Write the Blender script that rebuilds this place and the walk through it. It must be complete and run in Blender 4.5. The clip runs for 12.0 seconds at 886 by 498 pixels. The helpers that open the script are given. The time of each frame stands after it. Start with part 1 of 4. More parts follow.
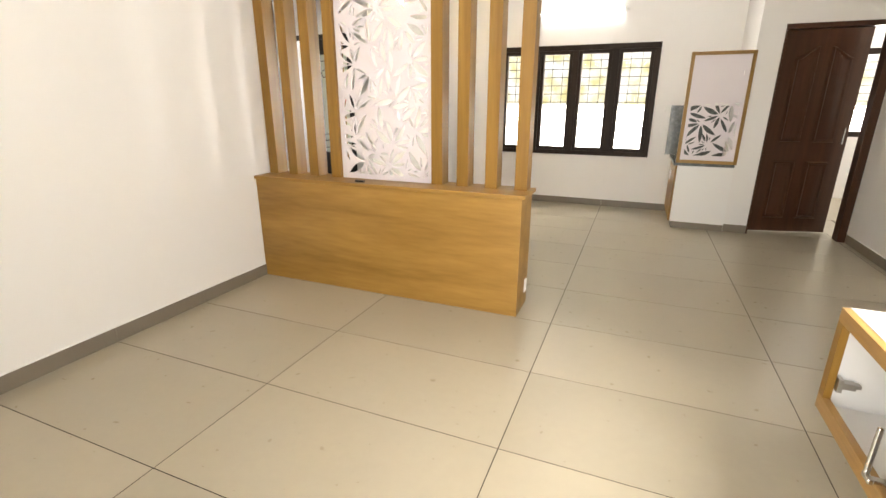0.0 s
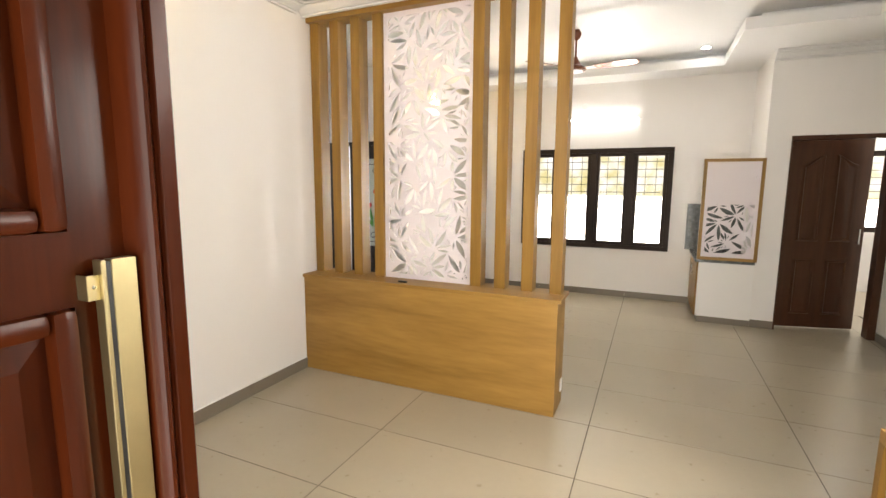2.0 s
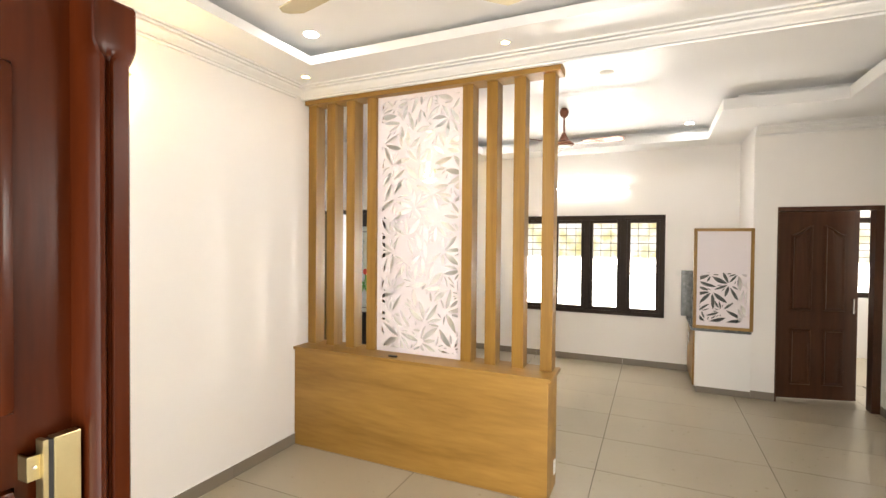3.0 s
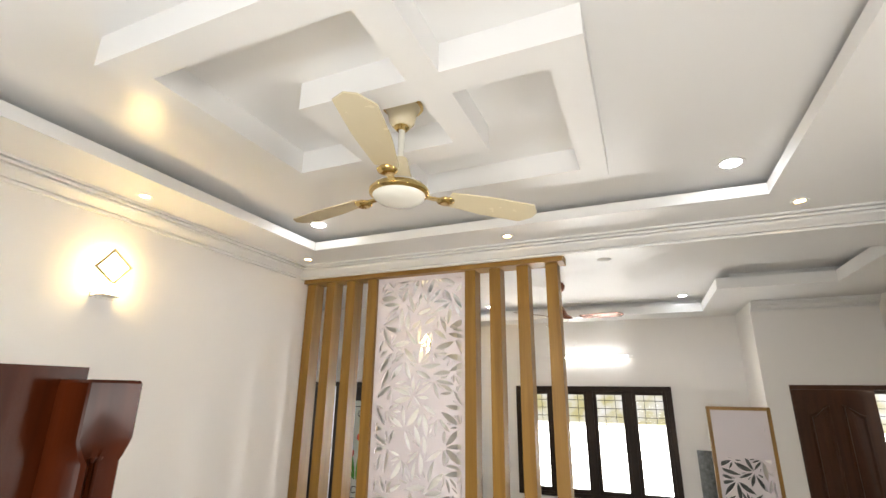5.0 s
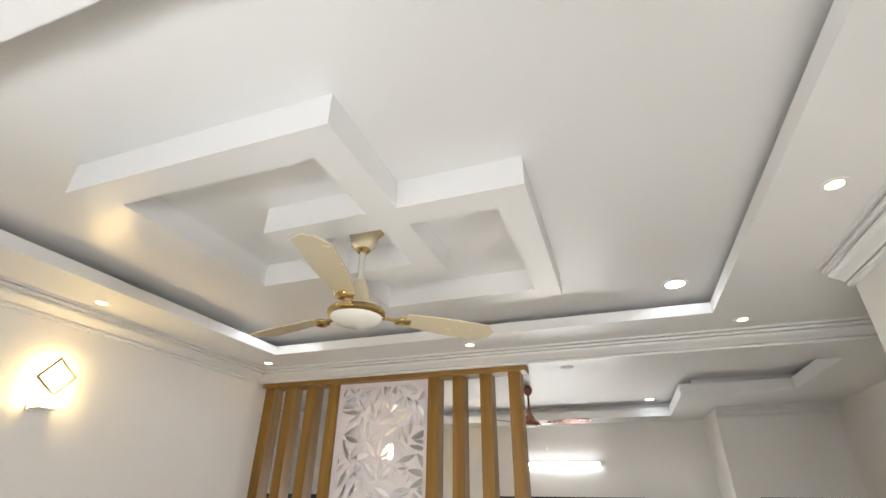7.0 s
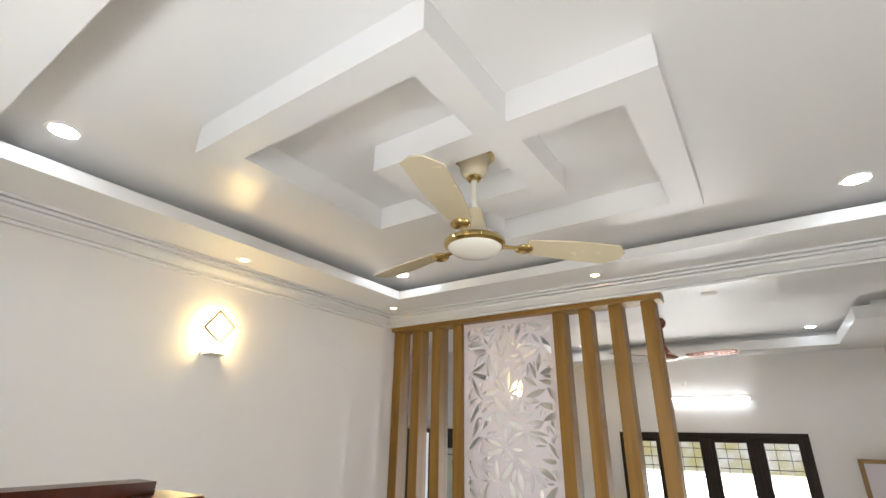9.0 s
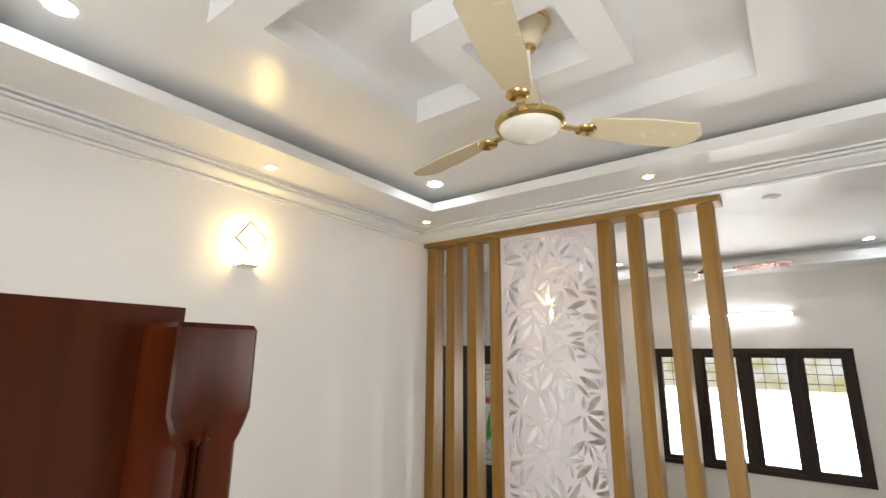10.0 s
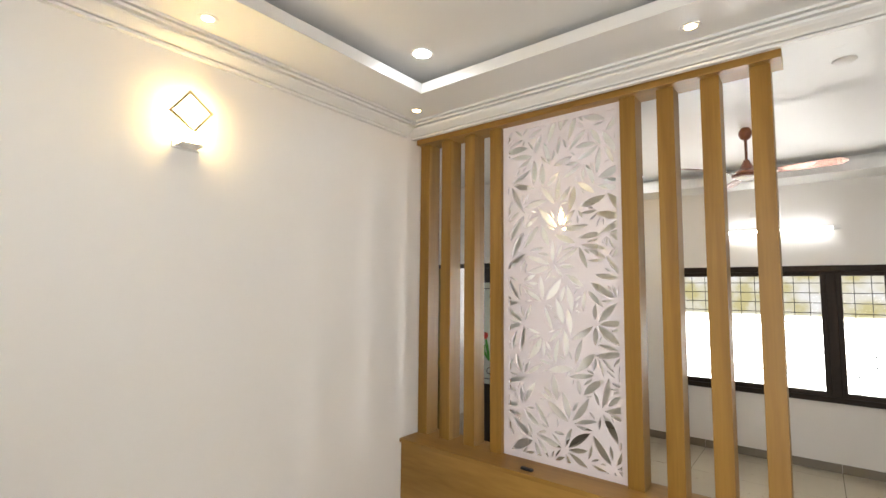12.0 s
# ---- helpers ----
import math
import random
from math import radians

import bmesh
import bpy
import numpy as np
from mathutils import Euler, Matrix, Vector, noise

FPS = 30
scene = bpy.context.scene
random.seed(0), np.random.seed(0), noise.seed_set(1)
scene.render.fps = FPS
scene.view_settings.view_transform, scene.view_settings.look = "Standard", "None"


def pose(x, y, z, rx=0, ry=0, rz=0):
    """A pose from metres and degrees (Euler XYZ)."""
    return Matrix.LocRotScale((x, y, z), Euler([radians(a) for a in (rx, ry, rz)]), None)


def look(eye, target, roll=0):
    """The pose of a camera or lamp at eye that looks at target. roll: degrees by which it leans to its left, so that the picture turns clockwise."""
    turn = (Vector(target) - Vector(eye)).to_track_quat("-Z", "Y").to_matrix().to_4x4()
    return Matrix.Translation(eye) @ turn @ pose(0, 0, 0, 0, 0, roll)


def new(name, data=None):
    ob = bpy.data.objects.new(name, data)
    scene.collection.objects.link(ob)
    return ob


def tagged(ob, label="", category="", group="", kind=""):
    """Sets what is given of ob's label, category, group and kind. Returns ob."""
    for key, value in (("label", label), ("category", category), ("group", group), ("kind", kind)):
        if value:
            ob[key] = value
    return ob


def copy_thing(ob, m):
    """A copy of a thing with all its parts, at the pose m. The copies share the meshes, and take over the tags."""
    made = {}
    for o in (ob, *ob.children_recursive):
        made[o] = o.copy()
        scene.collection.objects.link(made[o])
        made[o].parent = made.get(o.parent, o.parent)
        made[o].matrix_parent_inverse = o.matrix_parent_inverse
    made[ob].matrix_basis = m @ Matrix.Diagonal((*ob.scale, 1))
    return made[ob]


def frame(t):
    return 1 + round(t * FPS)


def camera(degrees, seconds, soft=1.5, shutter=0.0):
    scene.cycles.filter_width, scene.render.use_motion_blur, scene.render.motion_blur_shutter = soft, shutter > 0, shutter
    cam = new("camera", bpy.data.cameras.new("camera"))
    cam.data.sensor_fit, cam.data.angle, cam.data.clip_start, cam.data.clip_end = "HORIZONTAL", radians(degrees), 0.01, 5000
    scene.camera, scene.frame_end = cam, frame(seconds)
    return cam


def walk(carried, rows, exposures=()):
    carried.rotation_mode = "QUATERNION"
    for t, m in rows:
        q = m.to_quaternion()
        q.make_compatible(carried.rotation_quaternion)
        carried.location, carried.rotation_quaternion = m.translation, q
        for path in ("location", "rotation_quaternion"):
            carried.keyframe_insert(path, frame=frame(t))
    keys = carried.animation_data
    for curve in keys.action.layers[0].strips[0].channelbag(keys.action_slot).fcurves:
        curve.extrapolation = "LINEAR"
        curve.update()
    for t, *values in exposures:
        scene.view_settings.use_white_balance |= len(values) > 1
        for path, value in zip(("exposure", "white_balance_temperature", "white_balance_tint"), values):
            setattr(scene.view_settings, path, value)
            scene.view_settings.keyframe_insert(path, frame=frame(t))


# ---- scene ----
cam = camera(87.2, 12.0)
PATH = [
    (0, (0.316, 0.223, 1.354), (-0.409, 1.988, 0.755), 0.2),
    (0.5, (0.299, 0.238, 1.37), (-0.481, 1.997, 0.824), 0.4),
    (1, (0.261, 0.168, 1.403), (-0.522, 1.944, 0.921), 0.4),
    (1.5, (0.226, 0.072, 1.478), (-0.541, 1.878, 1.09), 0.4),
    (2, (0.221, -0.005, 1.552), (-0.59, 1.803, 1.281), 0.4),
    (2.5, (0.283, -0.002, 1.641), (-0.565, 1.804, 1.505), 0.5),
    (3, (0.301, 0.009, 1.698), (-0.524, 1.83, 1.663), 0.5),
    (3.2, (0.285, 0.001, 1.712), (-0.527, 1.828, 1.739), 0.5),
    (4.8, (0.160, 0.076, 1.952), (-0.587, 1.860, 2.465), 0.7),
    (5, (0.166, 0.057, 1.983), (-0.583, 1.817, 2.569), 0.7),
    (5.5, (0.209, 0.008, 2.03), (-0.568, 1.69, 2.781), 0.7),
    (6, (0.248, -0.011, 2.062), (-0.48, 1.643, 2.917), 0.7),
    (6.5, (0.264, -0.016, 2.08), (-0.359, 1.648, 2.998), 0.7),
    (6.7, (0.269, -0.017, 2.083), (-0.329, 1.647, 3.018), 0.6),
    (8.3, (0.227, 0.012, 2.08), (-0.54, 1.619, 2.992), 0.7),
    (8.5, (0.213, 0.03, 2.07), (-0.65, 1.61, 2.941), 0.7),
    (9, (0.179, 0.092, 2.053), (-0.868, 1.632, 2.781), 0.8),
    (9.5, (0.095, 0.157, 1.995), (-1.083, 1.675, 2.552), 0.7),
    (10, (-0.015, 0.213, 1.972), (-1.188, 1.771, 2.415), 0.5),
    (10.5, (-0.071, 0.259, 1.959), (-1.191, 1.867, 2.357), 0.5),
    (11, (-0.086, 0.316, 1.945), (-1.167, 1.958, 2.313), 0.4),
    (11.5, (-0.124, 0.467, 1.899), (-1.261, 2.082, 2.215), 0.3),
    (12, (-0.199, 0.684, 1.813), (-1.444, 2.24, 1.978), 0.5),
]
EXPOSURES = [(0.0, 1.10, 6950, 10), (1.5, 0.88, 6950, 10), (2.5, 1.02, 7150, 13), (3.0, 1.10, 7050, 12), (5.0, 0.46, 6650, 10), (6.5, 0.14, 6500, 10), (8.5, 0.11, 6350, 10), (10.0, 0.31, 6450, 10), (12.0, 0.42, 6650, 10)]
walk(cam, [(t, look(eye, target, roll)) for t, eye, target, roll in PATH], EXPOSURES)

from mathutils import geometry

# ---- world and large lights ----
world = bpy.data.worlds.new("sky")
scene.world = world
world.use_nodes = True
wn = world.node_tree.nodes
sky = wn.new("ShaderNodeTexSky")
sky.sky_type, sky.sun_disc = "NISHITA", False
sky.sun_elevation, sky.sun_rotation = radians(52), radians(200)
wn["Background"].inputs["Strength"].default_value = 0.12
world.node_tree.links.new(sky.outputs[0], wn["Background"].inputs["Color"])

sun_data = bpy.data.lights.new("sun", "SUN")
sun_data.energy, sun_data.angle, sun_data.color = 3.0, radians(0.5), (1.0, 0.95, 0.86)
sun = new("sun", sun_data)
sun.matrix_world = look((0, 0, 20), (2.2, 5.0, 0))


def area_lamp(name, m, w, h, watts, color):
    d = bpy.data.lights.new(name, "AREA")
    d.shape, d.size, d.size_y, d.energy, d.color = "RECTANGLE", w, h, watts, color
    ob = new(name, d)
    ob.matrix_world = m
    return ob


ASSUMED_EAST, DOORWAY, CEILING_FILL, NORTH_WINDOW, HALL_FILL, REAR = 48, 43, 10, 185, 115, 26
# lamp outside an assumed, unseen east window; lights the west wall
area_lamp("assumed_east_light", look((1.72, 1.62, 2.0), (-2.4, 1.3, 0.9)), 0.9, 1.0, ASSUMED_EAST, (1.0, 0.985, 0.96))
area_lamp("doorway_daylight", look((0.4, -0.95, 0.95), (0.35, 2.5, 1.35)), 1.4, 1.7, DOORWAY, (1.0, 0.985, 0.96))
# added fill for the front ceiling, no such source is known
area_lamp("ceiling_fill_light", look((-0.62, -0.35, 2.37), (-0.8, 3.0, 2.75)), 1.9, 0.2, CEILING_FILL, (0.95, 0.98, 1.0))
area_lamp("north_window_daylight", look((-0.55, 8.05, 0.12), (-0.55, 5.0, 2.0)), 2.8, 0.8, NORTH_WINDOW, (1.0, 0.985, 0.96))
# added lamp out of sight beside the window, brightens the hall's west wall
area_lamp("hall_west_wall_fill", look((0.98, 8.1, 1.5), (-2.5, 5.7, 1.4)), 0.5, 1.5, HALL_FILL, (1.0, 0.985, 0.96))
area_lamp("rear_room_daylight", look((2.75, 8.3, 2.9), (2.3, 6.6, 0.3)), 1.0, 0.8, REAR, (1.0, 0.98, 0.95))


# ---- materials ----
def material(name, color, rough=0.5, metal=0.0, bump=0.0, bump_scale=60.0, vary=0.0, vary_scale=2.0, coat=0.0, spec=0.5):
    """Paint, plaster or metal: a colour that drifts at two scales, with fine relief."""
    m = bpy.data.materials.new(name)
    m.use_nodes = True
    n, l = m.node_tree.nodes, m.node_tree.links
    b = n["Principled BSDF"]
    b.inputs["Base Color"].default_value = (*color, 1)
    b.inputs["Roughness"].default_value, b.inputs["Metallic"].default_value = rough, metal
    b.inputs["Coat Weight"].default_value = coat
    b.inputs["Specular IOR Level"].default_value = spec
    geo = n.new("ShaderNodeNewGeometry")
    if vary:
        big, small = n.new("ShaderNodeTexNoise"), n.new("ShaderNodeTexNoise")
        big.inputs["Scale"].default_value, small.inputs["Scale"].default_value = vary_scale, vary_scale * 14
        big.inputs["Detail"].default_value = 5
        for t in (big, small):
            l.new(geo.outputs["Position"], t.inputs["Vector"])
        add = n.new("ShaderNodeMath")
        add.operation = "MULTIPLY_ADD"
        l.new(small.outputs["Fac"], add.inputs[0])
        add.inputs[1].default_value = 0.4
        l.new(big.outputs["Fac"], add.inputs[2])
        ramp = n.new("ShaderNodeMapRange")
        ramp.inputs["From Min"].default_value, ramp.inputs["From Max"].default_value = 0.4, 1.0
        ramp.inputs["To Min"].default_value, ramp.inputs["To Max"].default_value = 1 - vary, 1 + vary
        l.new(add.outputs[0], ramp.inputs["Value"])
        mix = n.new("ShaderNodeVectorMath")
        mix.operation = "SCALE"
        mix.inputs[0].default_value = color
        l.new(ramp.outputs[0], mix.inputs["Scale"])
        l.new(mix.outputs[0], b.inputs["Base Color"])
        rr = n.new("ShaderNodeMapRange")
        rr.inputs["To Min"].default_value, rr.inputs["To Max"].default_value = max(0.02, rough - 0.06), min(1, rough + 0.06)
        l.new(small.outputs["Fac"], rr.inputs["Value"])
        l.new(rr.outputs[0], b.inputs["Roughness"])
    if bump:
        t, bp = n.new("ShaderNodeTexNoise"), n.new("ShaderNodeBump")
        t.inputs["Scale"].default_value, t.inputs["Detail"].default_value = bump_scale, 4
        l.new(geo.outputs["Position"], t.inputs["Vector"])
        bp.inputs["Strength"].default_value, bp.inputs["Distance"].default_value = bump, 0.01
        l.new(t.outputs["Fac"], bp.inputs["Height"])
        l.new(bp.outputs["Normal"], b.inputs["Normal"])
    return m


def wood(name, dark, light, axis, rough=0.4, stretch=14.0, scale=2.2, coat=0.0, bump=0.05, spec=0.5):
    """Grain that runs along one axis (0 x, 1 y, 2 z), each piece shifted by its own random number."""
    m = bpy.data.materials.new(name)
    m.use_nodes = True
    n, l = m.node_tree.nodes, m.node_tree.links
    b = n["Principled BSDF"]
    geo, info = n.new("ShaderNodeNewGeometry"), n.new("ShaderNodeObjectInfo")
    shift = n.new("ShaderNodeVectorMath")
    shift.operation = "MULTIPLY_ADD"
    l.new(info.outputs["Random"], shift.inputs[0])
    shift.inputs[1].default_value = (7.3, 3.1, 5.7)
    l.new(geo.outputs["Position"], shift.inputs[2])
    mp = n.new("ShaderNodeMapping")
    s = [scale * stretch] * 3
    s[axis] = scale
    mp.inputs["Scale"].default_value = s
    l.new(shift.outputs[0], mp.inputs["Vector"])
    grain, fine = n.new("ShaderNodeTexNoise"), n.new("ShaderNodeTexNoise")
    grain.inputs["Scale"].default_value, grain.inputs["Detail"].default_value, grain.inputs["Distortion"].default_value = 0.55, 6, 0.6
    fine.inputs["Scale"].default_value, fine.inputs["Detail"].default_value = 4.0, 3
    for t in (grain, fine):
        l.new(mp.outputs[0], t.inputs["Vector"])
    add = n.new("ShaderNodeMath")
    add.operation = "MULTIPLY_ADD"
    l.new(fine.outputs["Fac"], add.inputs[0])
    add.inputs[1].default_value = 0.35
    l.new(grain.outputs["Fac"], add.inputs[2])
    ramp = n.new("ShaderNodeValToRGB")
    ramp.color_ramp.elements[0].position, ramp.color_ramp.elements[1].position = 0.42, 0.95
    ramp.color_ramp.elements[0].color, ramp.color_ramp.elements[1].color = (*dark, 1), (*light, 1)
    l.new(add.outputs[0], ramp.inputs[0])
    l.new(ramp.outputs[0], b.inputs["Base Color"])
    b.inputs["Roughness"].default_value, b.inputs["Coat Weight"].default_value = rough, coat
    b.inputs["Coat Roughness"].default_value, b.inputs["Specular IOR Level"].default_value = 0.12, spec
    bp = n.new("ShaderNodeBump")
    bp.inputs["Strength"].default_value, bp.inputs["Distance"].default_value = bump, 0.004
    l.new(fine.outputs["Fac"], bp.inputs["Height"])
    l.new(bp.outputs["Normal"], b.inputs["Normal"])
    return m


def glowing(name, color, strength):
    m = bpy.data.materials.new(name)
    m.use_nodes = True
    b = m.node_tree.nodes["Principled BSDF"]
    b.inputs["Base Color"].default_value = (0.9, 0.9, 0.9, 1)
    b.inputs["Emission Color"].default_value, b.inputs["Emission Strength"].default_value = (*color, 1), strength
    return m


def tile_material():
    m = material("matt_floor_tile", (0.390, 0.343, 0.257), 0.30, vary=0.05, vary_scale=1.6, bump=0.02, bump_scale=140)
    n, l = m.node_tree.nodes, m.node_tree.links
    scale = next(x for x in n if x.bl_idname == "ShaderNodeVectorMath")
    info, tone, mul = n.new("ShaderNodeObjectInfo"), n.new("ShaderNodeMapRange"), n.new("ShaderNodeVectorMath")
    tone.inputs["To Min"].default_value, tone.inputs["To Max"].default_value = 0.96, 1.04
    mul.operation = "SCALE"
    l.new(info.outputs["Random"], tone.inputs["Value"])
    l.new(scale.outputs[0], mul.inputs[0])
    l.new(tone.outputs[0], mul.inputs["Scale"])
    l.new(mul.outputs[0], n["Principled BSDF"].inputs["Base Color"])
    return m


M_WALL = material("warm_white_wall_paint", (0.82, 0.80, 0.775), 0.5, bump=0.06, bump_scale=9, vary=0.012, vary_scale=0.8)
M_CEIL = material("white_ceiling_paint", (0.80, 0.795, 0.785), 0.30, bump=0.012, bump_scale=2.5, spec=0.38)
M_TILE = tile_material()
M_GROUT = material("dark_grout", (0.032, 0.022, 0.012), 0.9, bump=0.3, vary=0.15, vary_scale=6)
M_SKIRT = material("grey_skirting_tile", (0.205, 0.175, 0.135), 0.4, vary=0.05, vary_scale=4)
M_OAK_X = wood("oak_laminate_flat_grain", (0.225, 0.112, 0.018), (0.43, 0.242, 0.055), 0, rough=0.42, stretch=7, scale=1.3)
M_OAK_Y = wood("oak_laminate_cross_grain", (0.29, 0.155, 0.042), (0.46, 0.275, 0.095), 1, rough=0.42)
M_OAK_Z = wood("oak_laminate_upright_grain", (0.195, 0.097, 0.0135), (0.315, 0.170, 0.031), 2, rough=0.40, stretch=20, scale=1.2, spec=0.4)
M_PANEL = material("white_board", (0.76, 0.703, 0.730), 0.45, vary=0.01)
M_WHITE = material("white_laminate", (0.82, 0.81, 0.79), 0.35, vary=0.012)
M_BROWN = wood("dark_brown_stained_wood", (0.050, 0.0185, 0.0078), (0.078, 0.030, 0.0125), 2, rough=0.36, stretch=16, coat=0.08, spec=0.3)
M_FRAME = wood("dark_brown_window_wood", (0.018, 0.011, 0.007), (0.036, 0.022, 0.014), 2, rough=0.5, spec=0.22)
M_MAHOG = wood("polished_red_mahogany", (0.021, 0.0038, 0.0009), (0.054, 0.0100, 0.0022), 2, rough=0.28, stretch=12, coat=0.05, spec=0.10)
M_BRASS = material("brushed_antique_brass", (0.44, 0.37, 0.20), 0.36, metal=1.0, vary=0.06, vary_scale=12)
M_BLACKP = material("black_plastic", (0.01, 0.01, 0.01), 0.4)
M_CHROME = material("chrome", (0.62, 0.61, 0.59), 0.16, metal=1.0)
M_STEEL = material("dull_steel", (0.45, 0.43, 0.40), 0.32, metal=1.0)
M_CREAM = material("pearl_cream_enamel", (0.66, 0.58, 0.40), 0.25, coat=0.4, vary=0.02)
M_IVORY = material("ivory_enamel", (0.76, 0.74, 0.66), 0.22, coat=0.4)
M_GOLD = material("gold_plate", (0.66, 0.49, 0.20), 0.16, metal=1.0)
M_RIM = material("pale_gilt_paint", (0.40, 0.35, 0.22), 0.6)
M_COPPER = material("copper_brown_enamel", (0.24, 0.085, 0.045), 0.25, metal=0.55, coat=0.4)
M_GRANITE = material("speckled_dark_granite", (0.11, 0.12, 0.115), 0.25, vary=0.55, vary_scale=22)
M_EBONY = wood("black_stained_wood", (0.006, 0.004, 0.004), (0.016, 0.011, 0.010), 2, rough=0.4)
M_OLIVE = wood("yellow_varnished_wood", (0.10, 0.065, 0.006), (0.18, 0.12, 0.015), 2, rough=0.35)
M_SWITCH = material("white_switch_plastic", (0.78, 0.77, 0.74), 0.35)
M_IRON = material("dark_iron_bar", (0.03, 0.028, 0.026), 0.5)
M_PLASTER = material("plain_outer_plaster", (0.7, 0.68, 0.64), 0.8, bump=0.2, vary=0.04)
M_PORCH = material("grey_porch_floor", (0.36, 0.34, 0.31), 0.5, vary=0.06)
M_WARM = glowing("warm_downlight", (1.0, 0.64, 0.25), 22)
M_COOL = glowing("cool_downlight", (0.88, 0.95, 1.0), 44)
M_LAMP = glowing("warm_wall_lamp_glass", (1.0, 0.70, 0.29), 42)
M_TUBE = glowing("white_tube", (0.97, 0.99, 1.0), 18)
M_LEAF = material("painted_green_leaf", (0.06, 0.30, 0.03), 0.4)
M_RED = material("painted_red_petal", (0.62, 0.05, 0.03), 0.4)
M_LINE = material("black_painted_line", (0.02, 0.02, 0.02), 0.5)
M_FROST = material("frosted_pale_glass", (0.72, 0.77, 0.68), 0.25)


def glass_material():
    m = bpy.data.materials.new("clear_window_glass")
    m.use_nodes = True
    b = m.node_tree.nodes["Principled BSDF"]
    b.inputs["Transmission Weight"].default_value, b.inputs["Roughness"].default_value, b.inputs["IOR"].default_value = 1.0, 0.0, 1.1
    return m


M_GLASS = glass_material()


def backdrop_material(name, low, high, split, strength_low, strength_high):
    """Distance whose daylight is emission: a bright ground and wall below, glowing foliage above."""
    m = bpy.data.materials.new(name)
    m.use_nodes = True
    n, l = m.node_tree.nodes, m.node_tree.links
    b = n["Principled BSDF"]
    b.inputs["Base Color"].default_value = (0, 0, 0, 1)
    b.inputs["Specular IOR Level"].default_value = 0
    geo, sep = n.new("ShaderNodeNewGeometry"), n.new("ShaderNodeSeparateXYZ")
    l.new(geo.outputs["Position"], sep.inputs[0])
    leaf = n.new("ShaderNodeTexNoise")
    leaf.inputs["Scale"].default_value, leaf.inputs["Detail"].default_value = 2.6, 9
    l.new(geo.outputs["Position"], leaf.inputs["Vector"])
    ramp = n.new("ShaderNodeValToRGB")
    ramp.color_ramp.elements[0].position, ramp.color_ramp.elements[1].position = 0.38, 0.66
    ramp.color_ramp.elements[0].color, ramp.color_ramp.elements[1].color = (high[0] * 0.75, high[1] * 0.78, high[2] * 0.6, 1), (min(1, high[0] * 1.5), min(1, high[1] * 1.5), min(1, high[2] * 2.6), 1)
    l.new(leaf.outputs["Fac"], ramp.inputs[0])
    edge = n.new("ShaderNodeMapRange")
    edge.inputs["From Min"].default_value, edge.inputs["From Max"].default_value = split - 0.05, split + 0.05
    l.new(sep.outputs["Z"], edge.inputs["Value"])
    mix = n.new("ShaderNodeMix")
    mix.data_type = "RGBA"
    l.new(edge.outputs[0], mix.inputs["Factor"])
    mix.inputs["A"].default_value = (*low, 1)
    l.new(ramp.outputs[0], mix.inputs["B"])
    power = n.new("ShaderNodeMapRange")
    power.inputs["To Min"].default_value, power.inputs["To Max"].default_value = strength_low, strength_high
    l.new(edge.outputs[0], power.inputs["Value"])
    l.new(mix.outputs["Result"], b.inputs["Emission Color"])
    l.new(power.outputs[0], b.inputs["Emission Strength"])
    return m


M_OUT = backdrop_material("glowing_garden_wall_and_foliage", (1.0, 0.99, 0.96), (0.93, 0.81, 0.55), 1.30, 8.0, 0.85)


# ---- building helpers ----
def box_bm(*boxes, bevel=0.0):
    """One bmesh out of boxes (x0, y0, z0, x1, y1, z1), each with its edges rounded by bevel."""
    out = bmesh.new()
    for x0, y0, z0, x1, y1, z1 in boxes:
        r = bmesh.ops.create_cube(out, size=1.0)
        for v in r["verts"]:
            v.co = Vector((x0 if v.co.x < 0 else x1, y0 if v.co.y < 0 else y1, z0 if v.co.z < 0 else z1))
        if bevel:
            edges = list({e for v in r["verts"] for e in v.link_edges})
            bmesh.ops.bevel(out, geom=edges, offset=bevel, segments=2, profile=0.6, affect="EDGES")
    return out


def lathe_bm(profile, segments=32):
    """A turned body about z out of (radius, height) pairs."""
    bm = bmesh.new()
    rings = []
    for r, z in profile:
        rings.append([bm.verts.new((r * math.cos(2 * math.pi * k / segments), r * math.sin(2 * math.pi * k / segments), z)) for k in range(segments)])
    for a, b in zip(rings, rings[1:]):
        for k in range(segments):
            bm.faces.new((a[k], a[(k + 1) % segments], b[(k + 1) % segments], b[k]))
    for ring, flip in ((rings[0], True), (rings[-1], False)):
        bm.faces.new(list(reversed(ring)) if flip else ring)
    bmesh.ops.remove_doubles(bm, verts=bm.verts, dist=1e-5)
    bmesh.ops.recalc_face_normals(bm, faces=bm.faces)
    return bm


def prism_bm(outline, to_world, depth):
    """A flat outline (u, v) raised by depth; to_world places (u, v, w)."""
    bm = bmesh.new()
    low = [bm.verts.new(to_world(u, v, 0)) for u, v in outline]
    high = [bm.verts.new(to_world(u, v, depth)) for u, v in outline]
    bm.faces.new(list(reversed(low)))
    bm.faces.new(high)
    k = len(outline)
    for i in range(k):
        bm.faces.new((low[i], low[(i + 1) % k], high[(i + 1) % k], high[i]))
    bmesh.ops.recalc_face_normals(bm, faces=bm.faces)
    return bm


def to_mesh(name, bm, mat, smooth=False):
    me = bpy.data.meshes.new(name)
    bm.to_mesh(me)
    bm.free()
    me.materials.append(mat)
    if smooth:
        me.shade_smooth()
        me.set_sharp_from_angle(angle=radians(38))
    return me


